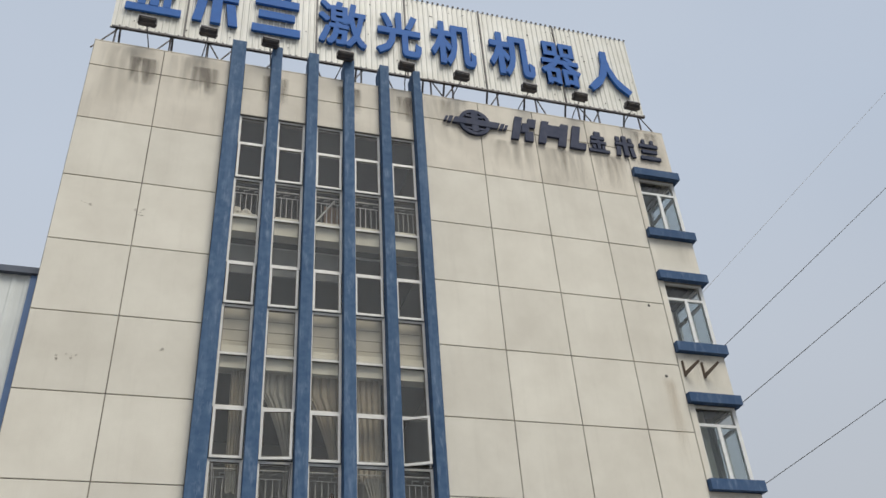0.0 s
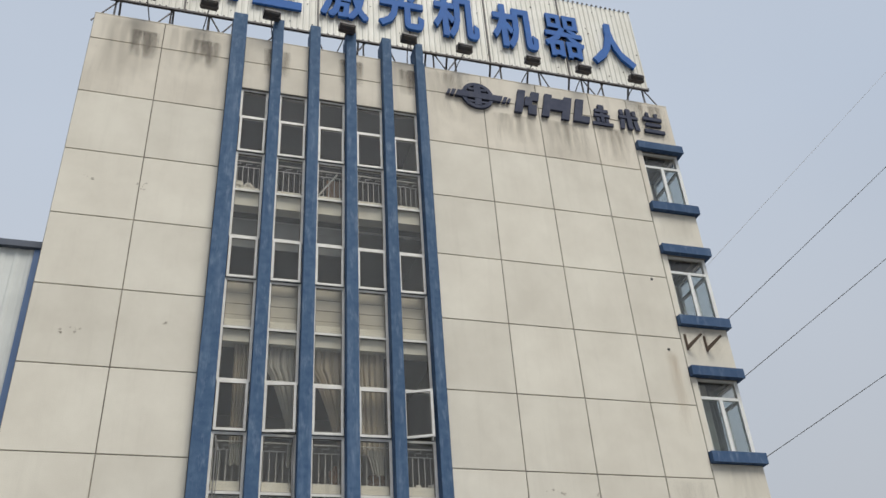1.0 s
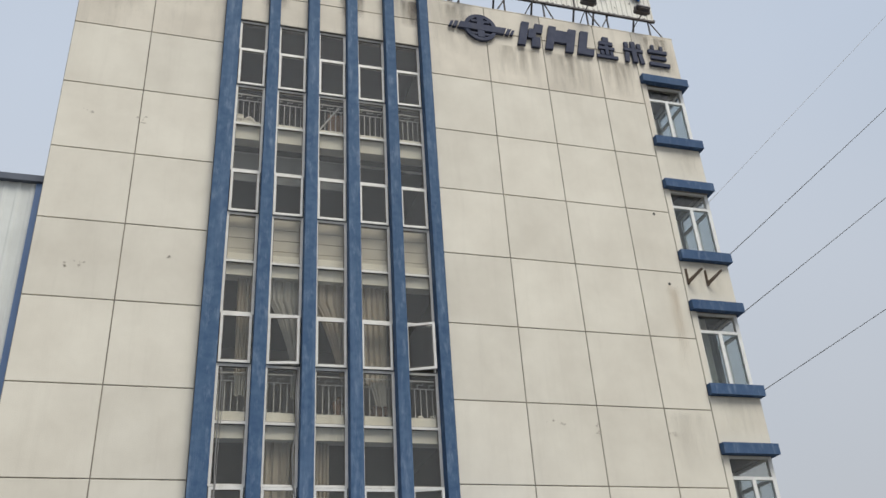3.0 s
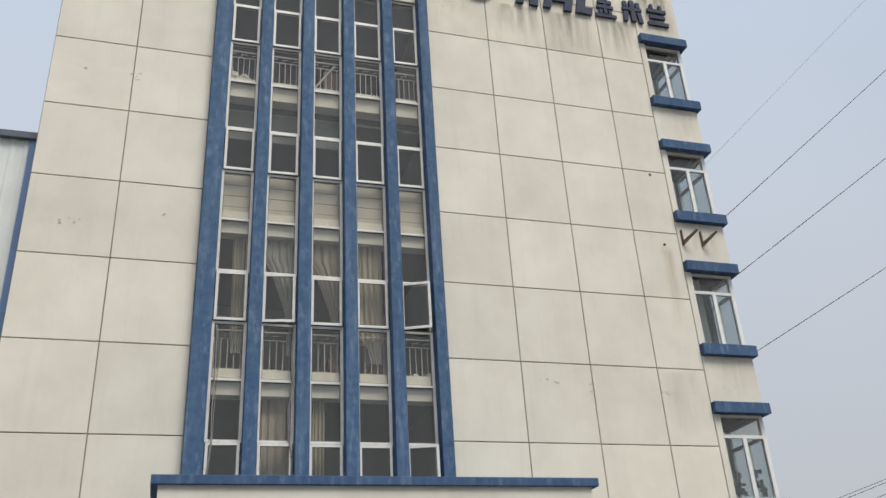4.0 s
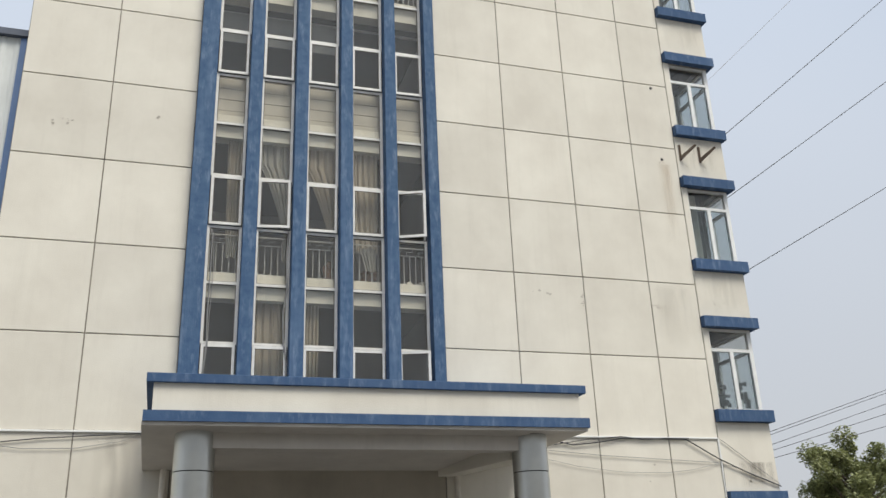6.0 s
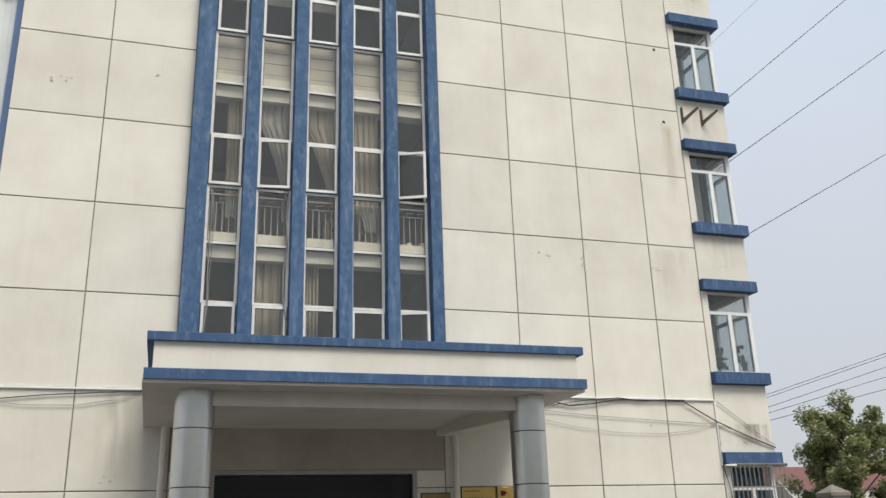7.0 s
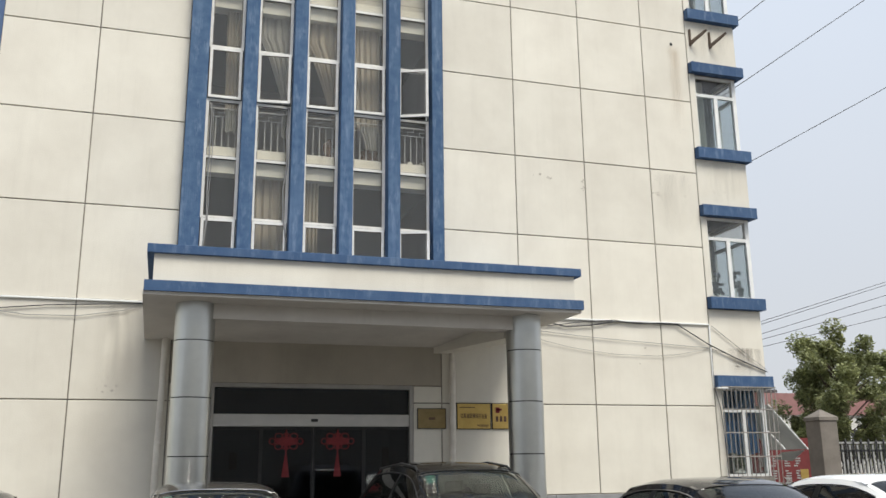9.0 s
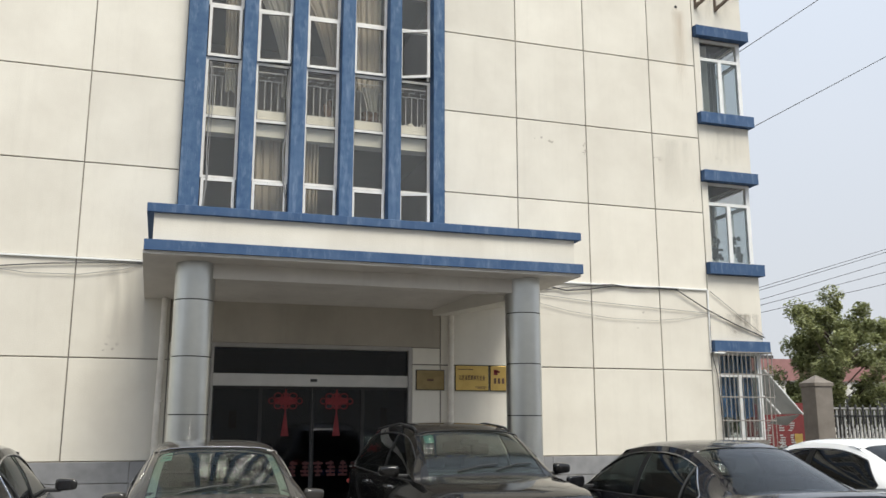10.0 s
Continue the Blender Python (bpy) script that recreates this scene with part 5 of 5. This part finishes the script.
        add(sheet(lambda u, k: sp(front_edge(k) + (rear_edge(k) - front_edge(k)) * u, k), lin(0, 1, 16), lin(0, 1 / 7, 2)))
    bmesh.ops.remove_doubles(shell, verts=shell.verts, dist=0.0004)
    bmesh.ops.dissolve_degenerate(shell, edges=shell.edges[:], dist=0.0008)
    bmesh.ops.recalc_face_normals(shell, faces=shell.faces)
    bmesh.ops.solidify(shell, geom=shell.faces[:], thickness=0.018)
    part("cabin_shell", shell, body_paint, c, "", True)

    def pane(name, b, g):
        bmesh.ops.recalc_face_normals(b, faces=b.faces)
        bmesh.ops.solidify(b, geom=b.faces[:], thickness=0.005)
        return part(name, b, g, c, "", True)

    pane("windscreen", sheet(lambda u, v: top_pt(u, v, -0.006), lin(w0, w1, 8), lin(-0.925, 0.925, 12)), M_CARGLASS)
    pane("rear_window", sheet(lambda u, v: top_pt(u, v, -0.006), lin(r0, r1, 8), lin(-0.925, 0.925, 12)), M_PRIVACY if not tint else M_TINT)
    for s in (-1, 1):
        pl = spec["pillar"]
        ends = (("front_window", front_edge, lambda k: pl - 0.04), ("rear_side_window", lambda k: pl + 0.04, rear_edge))
        for nm, fa, fb in ends:
            def sg(u, k, s=s, fa=fa, fb=fb):
                p = side_pt(fa(k) + (fb(k) - fa(k)) * u, k, -0.008)
                return Vector((s * p.x, p.y, p.z))
            pane(nm, sheet(sg, lin(0, 1, 10), lin(0.12, 0.99, 12)), M_TINT if tint else M_PRIVACY)

        def rim_pt(y, k, out=0.004):
            q = side_pt(y, k, out)
            return Vector((s * q.x, q.y, q.z))

        bp2 = sheet(lambda u, k: rim_pt(u, k, 0.002), (pl - 0.045, pl + 0.045), lin(0.12, 0.99, 8))
        bmesh.ops.solidify(bp2, geom=bp2.faces[:], thickness=0.01)
        part("door_pillar", bp2, M_TRIM, c, "black door pillar")
        if not rails and not tint:
            tube("quarter_pillar", [rim_pt(rear_edge(0.5) - 0.20, k) for k in (0.13, 0.4, 0.7, 0.98)], 0.011, M_TRIM, c, "black quarter-light bar")
        # bright strip round the windows
        fe, re = front_edge(0.13), rear_edge(0.13)
        tube("window_trim", [rim_pt(fe + (re - fe) * i / 14, 0.125) for i in range(15)] + [rim_pt(rear_edge(k) + 0.004, k) for k in (0.2, 0.3, 0.4, 0.5, 0.6, 0.7, 0.8, 0.9, 0.98)], 0.007, M_TRIM if rails or tint else M_CHROME, c, "thin window strip")
        tube("belt_trim", [Vector((s * (q.x + 0.006), q.y, q.z)) for q in [belt_pt(front_edge(1) + (rear_edge(1) - front_edge(1)) * i / 14) for i in range(15)]], 0.007, M_TRIM if rails or tint else M_CHROME, c, "thin belt strip")
        # mirror
        mb = bmesh.new()
        bmesh.ops.create_cube(mb, size=2.0)
        bmesh.ops.subdivide_edges(mb, edges=mb.edges[:], cuts=5, use_grid_fill=True)
        bp = belt_pt(s0 + 0.05)
        mx, mz0 = W + 0.13 - tuck[0], bp.z + 0.09 - tuck[1]
        for v in mb.verts:
            u = v.co.copy()
            n4 = (abs(u.x) ** 4 + abs(u.y) ** 4 + abs(u.z) ** 4) ** 0.25
            u = u / n4
            taper = 1 - 0.22 * (0.5 + 0.5 * u.x)
            v.co = Vector((s * (mx + u.x * 0.11), bp.y + 0.02 + (u.y * 0.085 if u.y < 0 else u.y * 0.035) + 0.02 * u.x, mz0 + 0.068 * u.z * taper))
        bmesh.ops.recalc_face_normals(mb, faces=mb.faces)
        mo = part("mirror", mb, body_paint, c, "", True)
        part("mirror_glass", B((min(s * (mx - 0.07), s * (mx + 0.07)), max(s * (mx - 0.07), s * (mx + 0.07)), bp.y + 0.054, bp.y + 0.062, mz0 - 0.045, mz0 + 0.04)), M_MIRROR, mo, "dark mirror glass")
        part("mirror_foot", B((min(s * W * 0.86, s * (mx - 0.04)), max(s * W * 0.86, s * (mx - 0.04)), bp.y - 0.02, bp.y + 0.03, mz0 - 0.075, mz0 - 0.035), bevel=0.01), M_TRIM, mo, "black mirror foot")
        for yy in (-0.28, 0.75):
            part("door_handle", B((min(s * W * 0.985, s * (W + 0.02)), max(s * W * 0.985, s * (W + 0.02)), yy, yy + 0.2, bp.z - 0.12, bp.z - 0.09), bevel=0.006), M_CHROME, c, "chrome door handle")
        for yy in (-L + 0.92, L - 1.0):
            wh = bmesh.new()
            cyl(wh, (s * (W - 0.20), yy, 0.325), (s * (W + 0.008), yy, 0.325), 0.325, seg=32)
            ty = part("tyre", wh, M_TYRE, c, "black rubber tyre", True)
            rm = bmesh.new()
            cyl(rm, (s * (W - 0.05), yy, 0.325), (s * (W + 0.016), yy, 0.325), 0.21, seg=24)
            for k in range(5):
                a = k * math.tau / 5
                cyl(rm, (s * (W + 0.018), yy, 0.325), (s * (W + 0.018), yy + 0.19 * math.cos(a), 0.325 + 0.19 * math.sin(a)), 0.022, seg=6)
            part("rim", rm, M_RIM, ty, "silver alloy rim")
        hz = smooth_curve(spec["top"], -L + 0.2)
        for nm, yy, m, zc in (("headlight", -L + 0.13, M_HEADL, hz - 0.10), ("tail_light", L - 0.10, M_TAIL, 0.84)):
            lb = bmesh.new()
            bmesh.ops.create_uvsphere(lb, u_segments=12, v_segments=8, radius=1, matrix=Matrix.LocRotScale((s * W * 0.74, yy, zc), None, (0.19, 0.10, 0.075)))
            part(nm, lb, m, c, "", True)
        for yy in (-L + 0.05,):
            part("fog_lamp", B((min(s * 0.5, s * 0.62), max(s * 0.5, s * 0.62), yy - 0.02, yy + 0.1, 0.38, 0.44)), M_HEADL, c)
    part("grille", B((-0.42, 0.42, -L - 0.012, -L + 0.1, 0.50, 0.64), bevel=0.01), M_TRIM, c, "black grille")
    part("bumper_lip", B((-W * 0.72, W * 0.72, -L - 0.015, -L + 0.15, 0.22, 0.30), bevel=0.02), M_TRIM, c)
    part("rear_trim", B((-0.36, 0.36, L - 0.03, L + 0.012, 0.77, 0.80), bevel=0.004), M_CHROME, c, "chrome boot strip")
    bd = bmesh.new()
    for k in range(20):
        a, b2 = k * math.tau / 20, (k + 1) * math.tau / 20
        cyl(bd, (0.06 * math.cos(a), L - 0.025, 0.89 + 0.06 * math.sin(a)), (0.06 * math.cos(b2), L - 0.025, 0.89 + 0.06 * math.sin(b2)), 0.010, seg=6)
    part("badge", bd, M_CHROME, c, "plain chrome ring badge", True)
    part("plate", B((-0.22, 0.22, L - 0.02, L + 0.016, 0.58, 0.71)), M_PLATE, c, "plain blue plate")
    part("plate", B((-0.22, 0.22, -L - 0.022, -L, 0.36, 0.48)), M_PLATE, c, "plain blue plate")
    # interior
    zb = smooth_curve(spec["top"], 0)
    part("interior", B((-W * 0.84, W * 0.84, ya + 0.35, yb - 0.25, zb - 0.02, zb + 0.035)), M_SEAT, c, "dark interior")
    part("dashboard", B((-W * 0.76, W * 0.76, ya + 0.12, ya + 0.5, zb - 0.05, zb + 0.05), bevel=0.03), M_TRIM, c, "dark dashboard")
    for yy in (0.12, 1.05 if spec is SEDAN else 1.2):
        for xx in (-0.36, 0.36):
            sb = bmesh.new()
            box(sb, xx - 0.24, xx + 0.24, yy - 0.05, yy + 0.10, zb - 0.05, zb + 0.17, 0.04)
            box(sb, xx - 0.12, xx + 0.12, yy, yy + 0.09, zb + 0.19, zb + 0.33, 0.03)
            part("seat", sb, M_SEAT, c, "", True)
    tube("wiper", [top_pt(w0 + 0.02, -0.5, 0.012), top_pt(w0 + 0.08, -0.1, 0.016), top_pt(w0 + 0.10, 0.15, 0.014)], 0.009, M_TRIM, c)
    tube("wiper", [top_pt(w0 + 0.02, 0.1, 0.012), top_pt(w0 + 0.10, 0.5, 0.016), top_pt(w0 + 0.12, 0.75, 0.014)], 0.009, M_TRIM, c)
    mz = top_pt(w1 - 0.12, 0, -0.07)
    part("rear_view_mirror", B((-0.11, 0.11, mz.y + 0.04, mz.y + 0.07, mz.z - 0.05, mz.z + 0.02), bevel=0.01), M_TRIM, c)
    # pale side strips inside the windscreen stand in for a reflection at its edges
    if edge_glint:
        for v in (-1, 1):
            st = sheet(lambda u, k: top_pt(u, k, -0.03), lin(w0 + 0.05, w1 - 0.06, 8), lin(v * 0.80, v * 0.915, 2))
            bmesh.ops.solidify(st, geom=st.faces[:], thickness=0.004)
            part("screen_edge_glint", st, M_EDGEGLINT, c, "pale strip painted as a reflection at the windscreen edge", True)
    band = sheet(lambda u, v: top_pt(u, v, -0.012), lin(w1 - 0.05, w1 + 0.01, 2), lin(-0.92, 0.92, 12))
    bmesh.ops.solidify(band, geom=band.faces[:], thickness=0.002)
    part("screen_band", band, M_TRIM, c, "black band along the head of the windscreen", True)
    tube("roof_lip", [top_pt(w1 + 0.012, -0.92 + 1.84 * i / 12, 0.001) for i in range(13)], 0.0035, M_CHROME if edge_glint else M_TRIM, c, "thin strip above the windscreen")
    if sticker:
        for k in range(3):
            st = sheet(lambda u, v: top_pt(u, v, -0.016), lin(w1 - 0.10 - k * 0.055, w1 - 0.06 - k * 0.055, 1), lin(-0.86, -0.70, 2))
            bmesh.ops.solidify(st, geom=st.faces[:], thickness=0.002)
            part("sticker", st, M_STICK, c, "pale green windscreen sticker")
    if rails:
        for s in (-1, 1):
            tube("roof_rail", [top_pt(w1 + 0.1, s * 0.93, 0.0), top_pt(w1 + 0.2, s * 0.94, 0.022), top_pt(0.5, s * 0.95, 0.026), top_pt(r0 - 0.2, s * 0.94, 0.022), top_pt(r0 - 0.05, s * 0.93, 0.0)], 0.016, M_TRIM, c, "black roof rail")
    c.rotation_euler = (0, 0, radians(turn))
    return c


car("dark grey saloon parked nose-out before the entrance", SEDAN, paint("grey_car_paint", (0.040, 0.037, 0.034)), (-5.90, -5.70), 0, False, sticker=True, tuck=(0.09, 0.07), edge_glint=True)
car("black sport-utility car parked nose-out before the entrance", SUV, paint("black_suv_paint", (0.010, 0.0095, 0.009)), (-2.98, -5.05), 1, False, sticker=True, rails=True)
car("black saloon parked nose-in by the wall", SEDAN, paint("black_saloon_paint", (0.008, 0.008, 0.010)), (-0.95, -6.95), 180, False)
car("white saloon with dark windows parked nose-in", SEDAN, paint("white_car_paint", (0.72, 0.72, 0.71)), (1.62, -6.35), 180, True)
car("dark grey saloon parked nose-in beside the wall", SEDAN, paint("dark_grey_car_paint", (0.022, 0.021, 0.021)), (-8.42, -5.85), 180, False)

# ---- beyond the corner: gate pillar, fence, banner, tree, low brick halls ----
M_STONE = mat("brown_grey_stone", (0.20, 0.175, 0.15), (0.15, 0.13, 0.11), 0.8, scale=2.5, fine=60, bump=0.35, amount=0.3, dirt=(0.1, 0.09, 0.08))
M_FENCE = mat("pale_fence_steel", (0.33, 0.33, 0.32), (0.24, 0.236, 0.226), 0.5, scale=6)
M_BLACKST = mat("black_fence_steel", (0.03, 0.03, 0.03), None, 0.6)
pil = thing("gate_pillar", "square brown-grey stone gate pillar with a pyramid cap", "pillar", (12.22, 6.4, 0))
part("shaft", B((-0.31, 0.31, -0.31, 0.31, 0, 2.72), bevel=0.02), M_STONE, pil)
bm = B((-0.34, 0.34, -0.34, 0.34, 2.72, 2.82))
cap = bm.verts.new((0, 0, 3.06))
q = [bm.verts.new(v) for v in ((-0.34, -0.34, 2.82), (0.34, -0.34, 2.82), (0.34, 0.34, 2.82), (-0.34, 0.34, 2.82))]
for k in range(4):
    bm.faces.new((q[k], q[(k + 1) % 4], cap))
part("cap", bm, M_STONE, pil)
fence = thing("fence", "white steel bar fence with black finials by the gate", "fence", (12.5, 6.4, 0))
for k in range(60):
    u = 0.1 + k * 0.14
    part("picket", B((u - 0.03, u + 0.03, -0.02, 0.02, 0.1, 2.02)), M_FENCE, fence)
for z in (0.25, 1.85, 2.08):
    part("rail", B((0, 8.6, -0.03, 0.03, z - 0.03, z + 0.03)), M_FENCE if z > 2 else M_BLACKST, fence)
for k in range(60):
    u = 0.17 + k * 0.14
    part("dark_bar", B((u - 0.008, u + 0.008, -0.045, -0.021, 0.1, 1.85)), M_BLACKST, fence, "black steel bar")
    if k % 2:
        bm = bmesh.new()
        cyl(bm, (u - 0.10, -0.05, 1.25), (u + 0.02, -0.05, 1.50), 0.009, seg=5)
        cyl(bm, (u + 0.02, -0.05, 1.50), (u - 0.06, -0.05, 1.70), 0.009, seg=5)
        part("scroll", bm, M_BLACKST, fence, "black scrolled ornament")
for k in range(30):
    bm = bmesh.new()
    cyl(bm, (0.2 + k * 0.28, -0.06, 1.6), (0.2 + k * 0.28, -0.06, 2.14), 0.02, seg=6)
    cyl(bm, (0.2 + k * 0.28, -0.06, 2.10), (0.2 + k * 0.28, -0.06, 2.20), 0.045, 0.01, seg=6)
    part("finial", bm, M_BLACKST, fence, "black spear finial")
M_BANNER = mat("red_banner_cloth", (0.15, 0.022, 0.022), (0.11, 0.016, 0.016), 0.8, scale=3)
ban = thing("banner_board", "red notice board with pale bars of lettering", "signboard", (9.9, 5.4, 0))
part("board", B((-0.95, 0.95, 0, 0.05, 0.25, 2.2)), M_BANNER, ban)
part("leg", B((-0.9, -0.84, 0.05, 0.1, 0, 2.1)), M_STEEL, ban)
part("leg", B((0.84, 0.9, 0.05, 0.1, 0, 2.1)), M_STEEL, ban)
r = random.Random(3)
for zc in (1.55, 1.22, 0.9):
    for xc in (-0.62, -0.25, 0.16, 0.5):
        if zc == 0.9 and xc == 0.16:
            continue
        bm = bmesh.new()
        for k in range(4):
            a, b = r.uniform(-0.13, -0.02), r.uniform(0.02, 0.13)
            box(bm, xc + a, xc + b, -0.012, -0.002, zc - 0.12 + k * 0.065, zc - 0.085 + k * 0.065)
        part("lettering_bars", bm, M_FENCE, ban, "pale lettering bars")
character("资", 0.02, 0.30, 0.86, 1.16, ban, -0.012, 0.01, 0.02, M_FENCE, "lettering", "pale lettering character")
part("gold_emblem", B((0.60, 0.86, -0.01, -0.002, 0.95, 1.35), (0.66, 0.80, -0.014, -0.01, 1.05, 1.25)), M_GOLD, ban, "gold emblem")

M_BARK = mat("tree_bark", (0.09, 0.07, 0.05), (0.06, 0.045, 0.035), 0.95, scale=9, bump=0.6)


def leaf_material():
    m = mat("leaf_green", (0.225, 0.235, 0.105), (0.135, 0.152, 0.068), 0.5, scale=1.2, fine=30, bump=0.1)
    n, l = m.node_tree.nodes, m.node_tree.links
    b = n["Principled BSDF"]
    src = b.inputs["Base Color"].links[0].from_socket
    g = n.new("ShaderNodeNewGeometry")
    hv = n.new("ShaderNodeHueSaturation")
    mr = n.new("ShaderNodeMapRange")
    mr.inputs[3].default_value, mr.inputs[4].default_value = 0.75, 2.0
    l.new(g.outputs["Random Per Island"], mr.inputs[0])
    l.new(mr.outputs[0], hv.inputs["Value"])
    l.new(src, hv.inputs["Color"])
    l.new(hv.outputs[0], b.inputs["Base Color"])
    tl, mx = n.new("ShaderNodeBsdfTranslucent"), n.new("ShaderNodeMixShader")
    l.new(hv.outputs[0], tl.inputs[0])
    mx.inputs[0].default_value = 0.35
    l.new(b.outputs[0], mx.inputs[1])
    l.new(tl.outputs[0], mx.inputs[2])
    l.new(mx.outputs[0], n["Material Output"].inputs[0])
    return m


M_LEAF = leaf_material()


def tree(x, y, h, spread, seed, leaves, label, low=0.3):
    r = random.Random(seed)
    t = thing("tree", label, "tree", (x, y, 0))
    trunk = bmesh.new()
    cyl(trunk, (0, 0, -0.05), (0.08, 0.03, h * 0.35), 0.17, 0.12, 10)
    cyl(trunk, (0.08, 0.03, h * 0.33), (0.0, 0.1, h * 0.75), 0.12, 0.05, 8)
    tips = []
    for k in range(58):
        z0 = h * r.uniform(low, 0.8)
        a = r.uniform(0, math.tau)
        f = (z0 / h - low) / (1 - low)
        ln = spread * r.uniform(0.4, 1.0) * math.sqrt(max(0.12, 1 - (1.35 * f - 0.35) ** 2))
        e = Vector((ln * math.cos(a), ln * math.sin(a), min(h * 0.97, z0 + ln * r.uniform(0.15, 0.8))))
        s = Vector((0.05, 0.05, z0 * 0.9))
        cyl(trunk, s, s.lerp(e, 0.55) + Vector((0, 0, 0.1)), 0.05, 0.03, 6)
        cyl(trunk, s.lerp(e, 0.53) + Vector((0, 0, 0.1)), e, 0.03, 0.01, 5)
        tips += [e, s.lerp(e, 0.75) + Vector((r.uniform(-0.3, 0.3), r.uniform(-0.3, 0.3), r.uniform(-0.1, 0.35)))]
    tips.append(Vector((0, 0, h)))
    tips.append(Vector((0.2, 0, h * 0.93)))
    part("trunk", trunk, M_BARK, t, "rough brown bark", True)
    vs, fs = [], []
    per = leaves // len(tips)
    for tip in tips:
        rad = r.uniform(0.26, 0.58) * spread / 2.5
        for _ in range(per):
            d = Vector((r.gauss(0, 1), r.gauss(0, 1), r.gauss(0, 0.75)))
            d = d.normalized() * rad * r.random() ** 0.45
            p = tip + d
            s = r.uniform(0.06, 0.125)
            u = Vector((r.uniform(-1, 1), r.uniform(-1, 1), r.uniform(-0.7, 0.5))).normalized()
            w = u.cross(Vector((r.uniform(-1, 1), r.uniform(-1, 1), 1.2))).normalized()
            nrm = u.cross(w)
            i = len(vs)
            vs += [p - u * s, p + w * s * 0.5 + nrm * s * 0.12, p + u * s, p - w * s * 0.5 + nrm * s * 0.12]
            fs += [(i, i + 1, i + 2), (i, i + 2, i + 3)]
    me = bpy.data.meshes.new("crown")
    me.from_pydata([v[:] for v in vs], [], fs)
    me.materials.append(M_LEAF)
    ob = new("crown", me)
    ob.parent = t
    tagged(ob, "dense dark green leaves", kind="stuff")
    return t


tree(25.1, 20.0, 7.85, 2.95, 5, 50000, "broad green street tree beyond the gate", 0.12)
tree(31.9, 21.0, 7.9, 2.6, 6, 20000, "green street tree further along the road", 0.25)
tree(21.3, 24.0, 4.2, 1.3, 8, 4000, "small green tree beside the brick hall", 0.2)

M_REDROOF = mat("red_brick_band", (0.30, 0.155, 0.145), (0.25, 0.125, 0.118), 0.85, scale=2, amount=0.3, dirt=(0.18, 0.1, 0.09))
hall = thing("brick_hall", "low factory hall with a red parapet beyond the street", "building", (36.0, 42.0, 0))
part("wall", B((-6, 40, 0, 12, 0, 4.9)), M_PALE, hall, "pale rendered wall")
part("parapet", B((-6.2, 40, -0.15, 12, 4.9, 6.55)), M_REDROOF, hall, "red parapet band")
for k in range(12):
    w = part("window", B((-4.5 + k * 3.2, -2.6 + k * 3.2, -0.05, 0.1, 1.2, 3.9)), M_PVC, hall, "white framed window")
    part("pane", B((-4.4 + k * 3.2, -3.6 + k * 3.2, -0.065, -0.05, 1.3, 3.8)), M_TRIM, w, "dark glass pane")
    part("pane", B((-3.5 + k * 3.2, -2.7 + k * 3.2, -0.065, -0.05, 1.3, 3.8)), M_TRIM, w, "dark glass pane")
back = thing("far_building", "pale flat-roofed building in the haze", "building", (40.0, 62.0, 0))
part("wall", B((0, 14, 0, 8, 0, 8.3)), M_PALE, back)
part("roof", B((-0.3, 14.3, -0.3, 8.3, 8.3, 8.6)), M_STEEL, back, "dark roof edge")
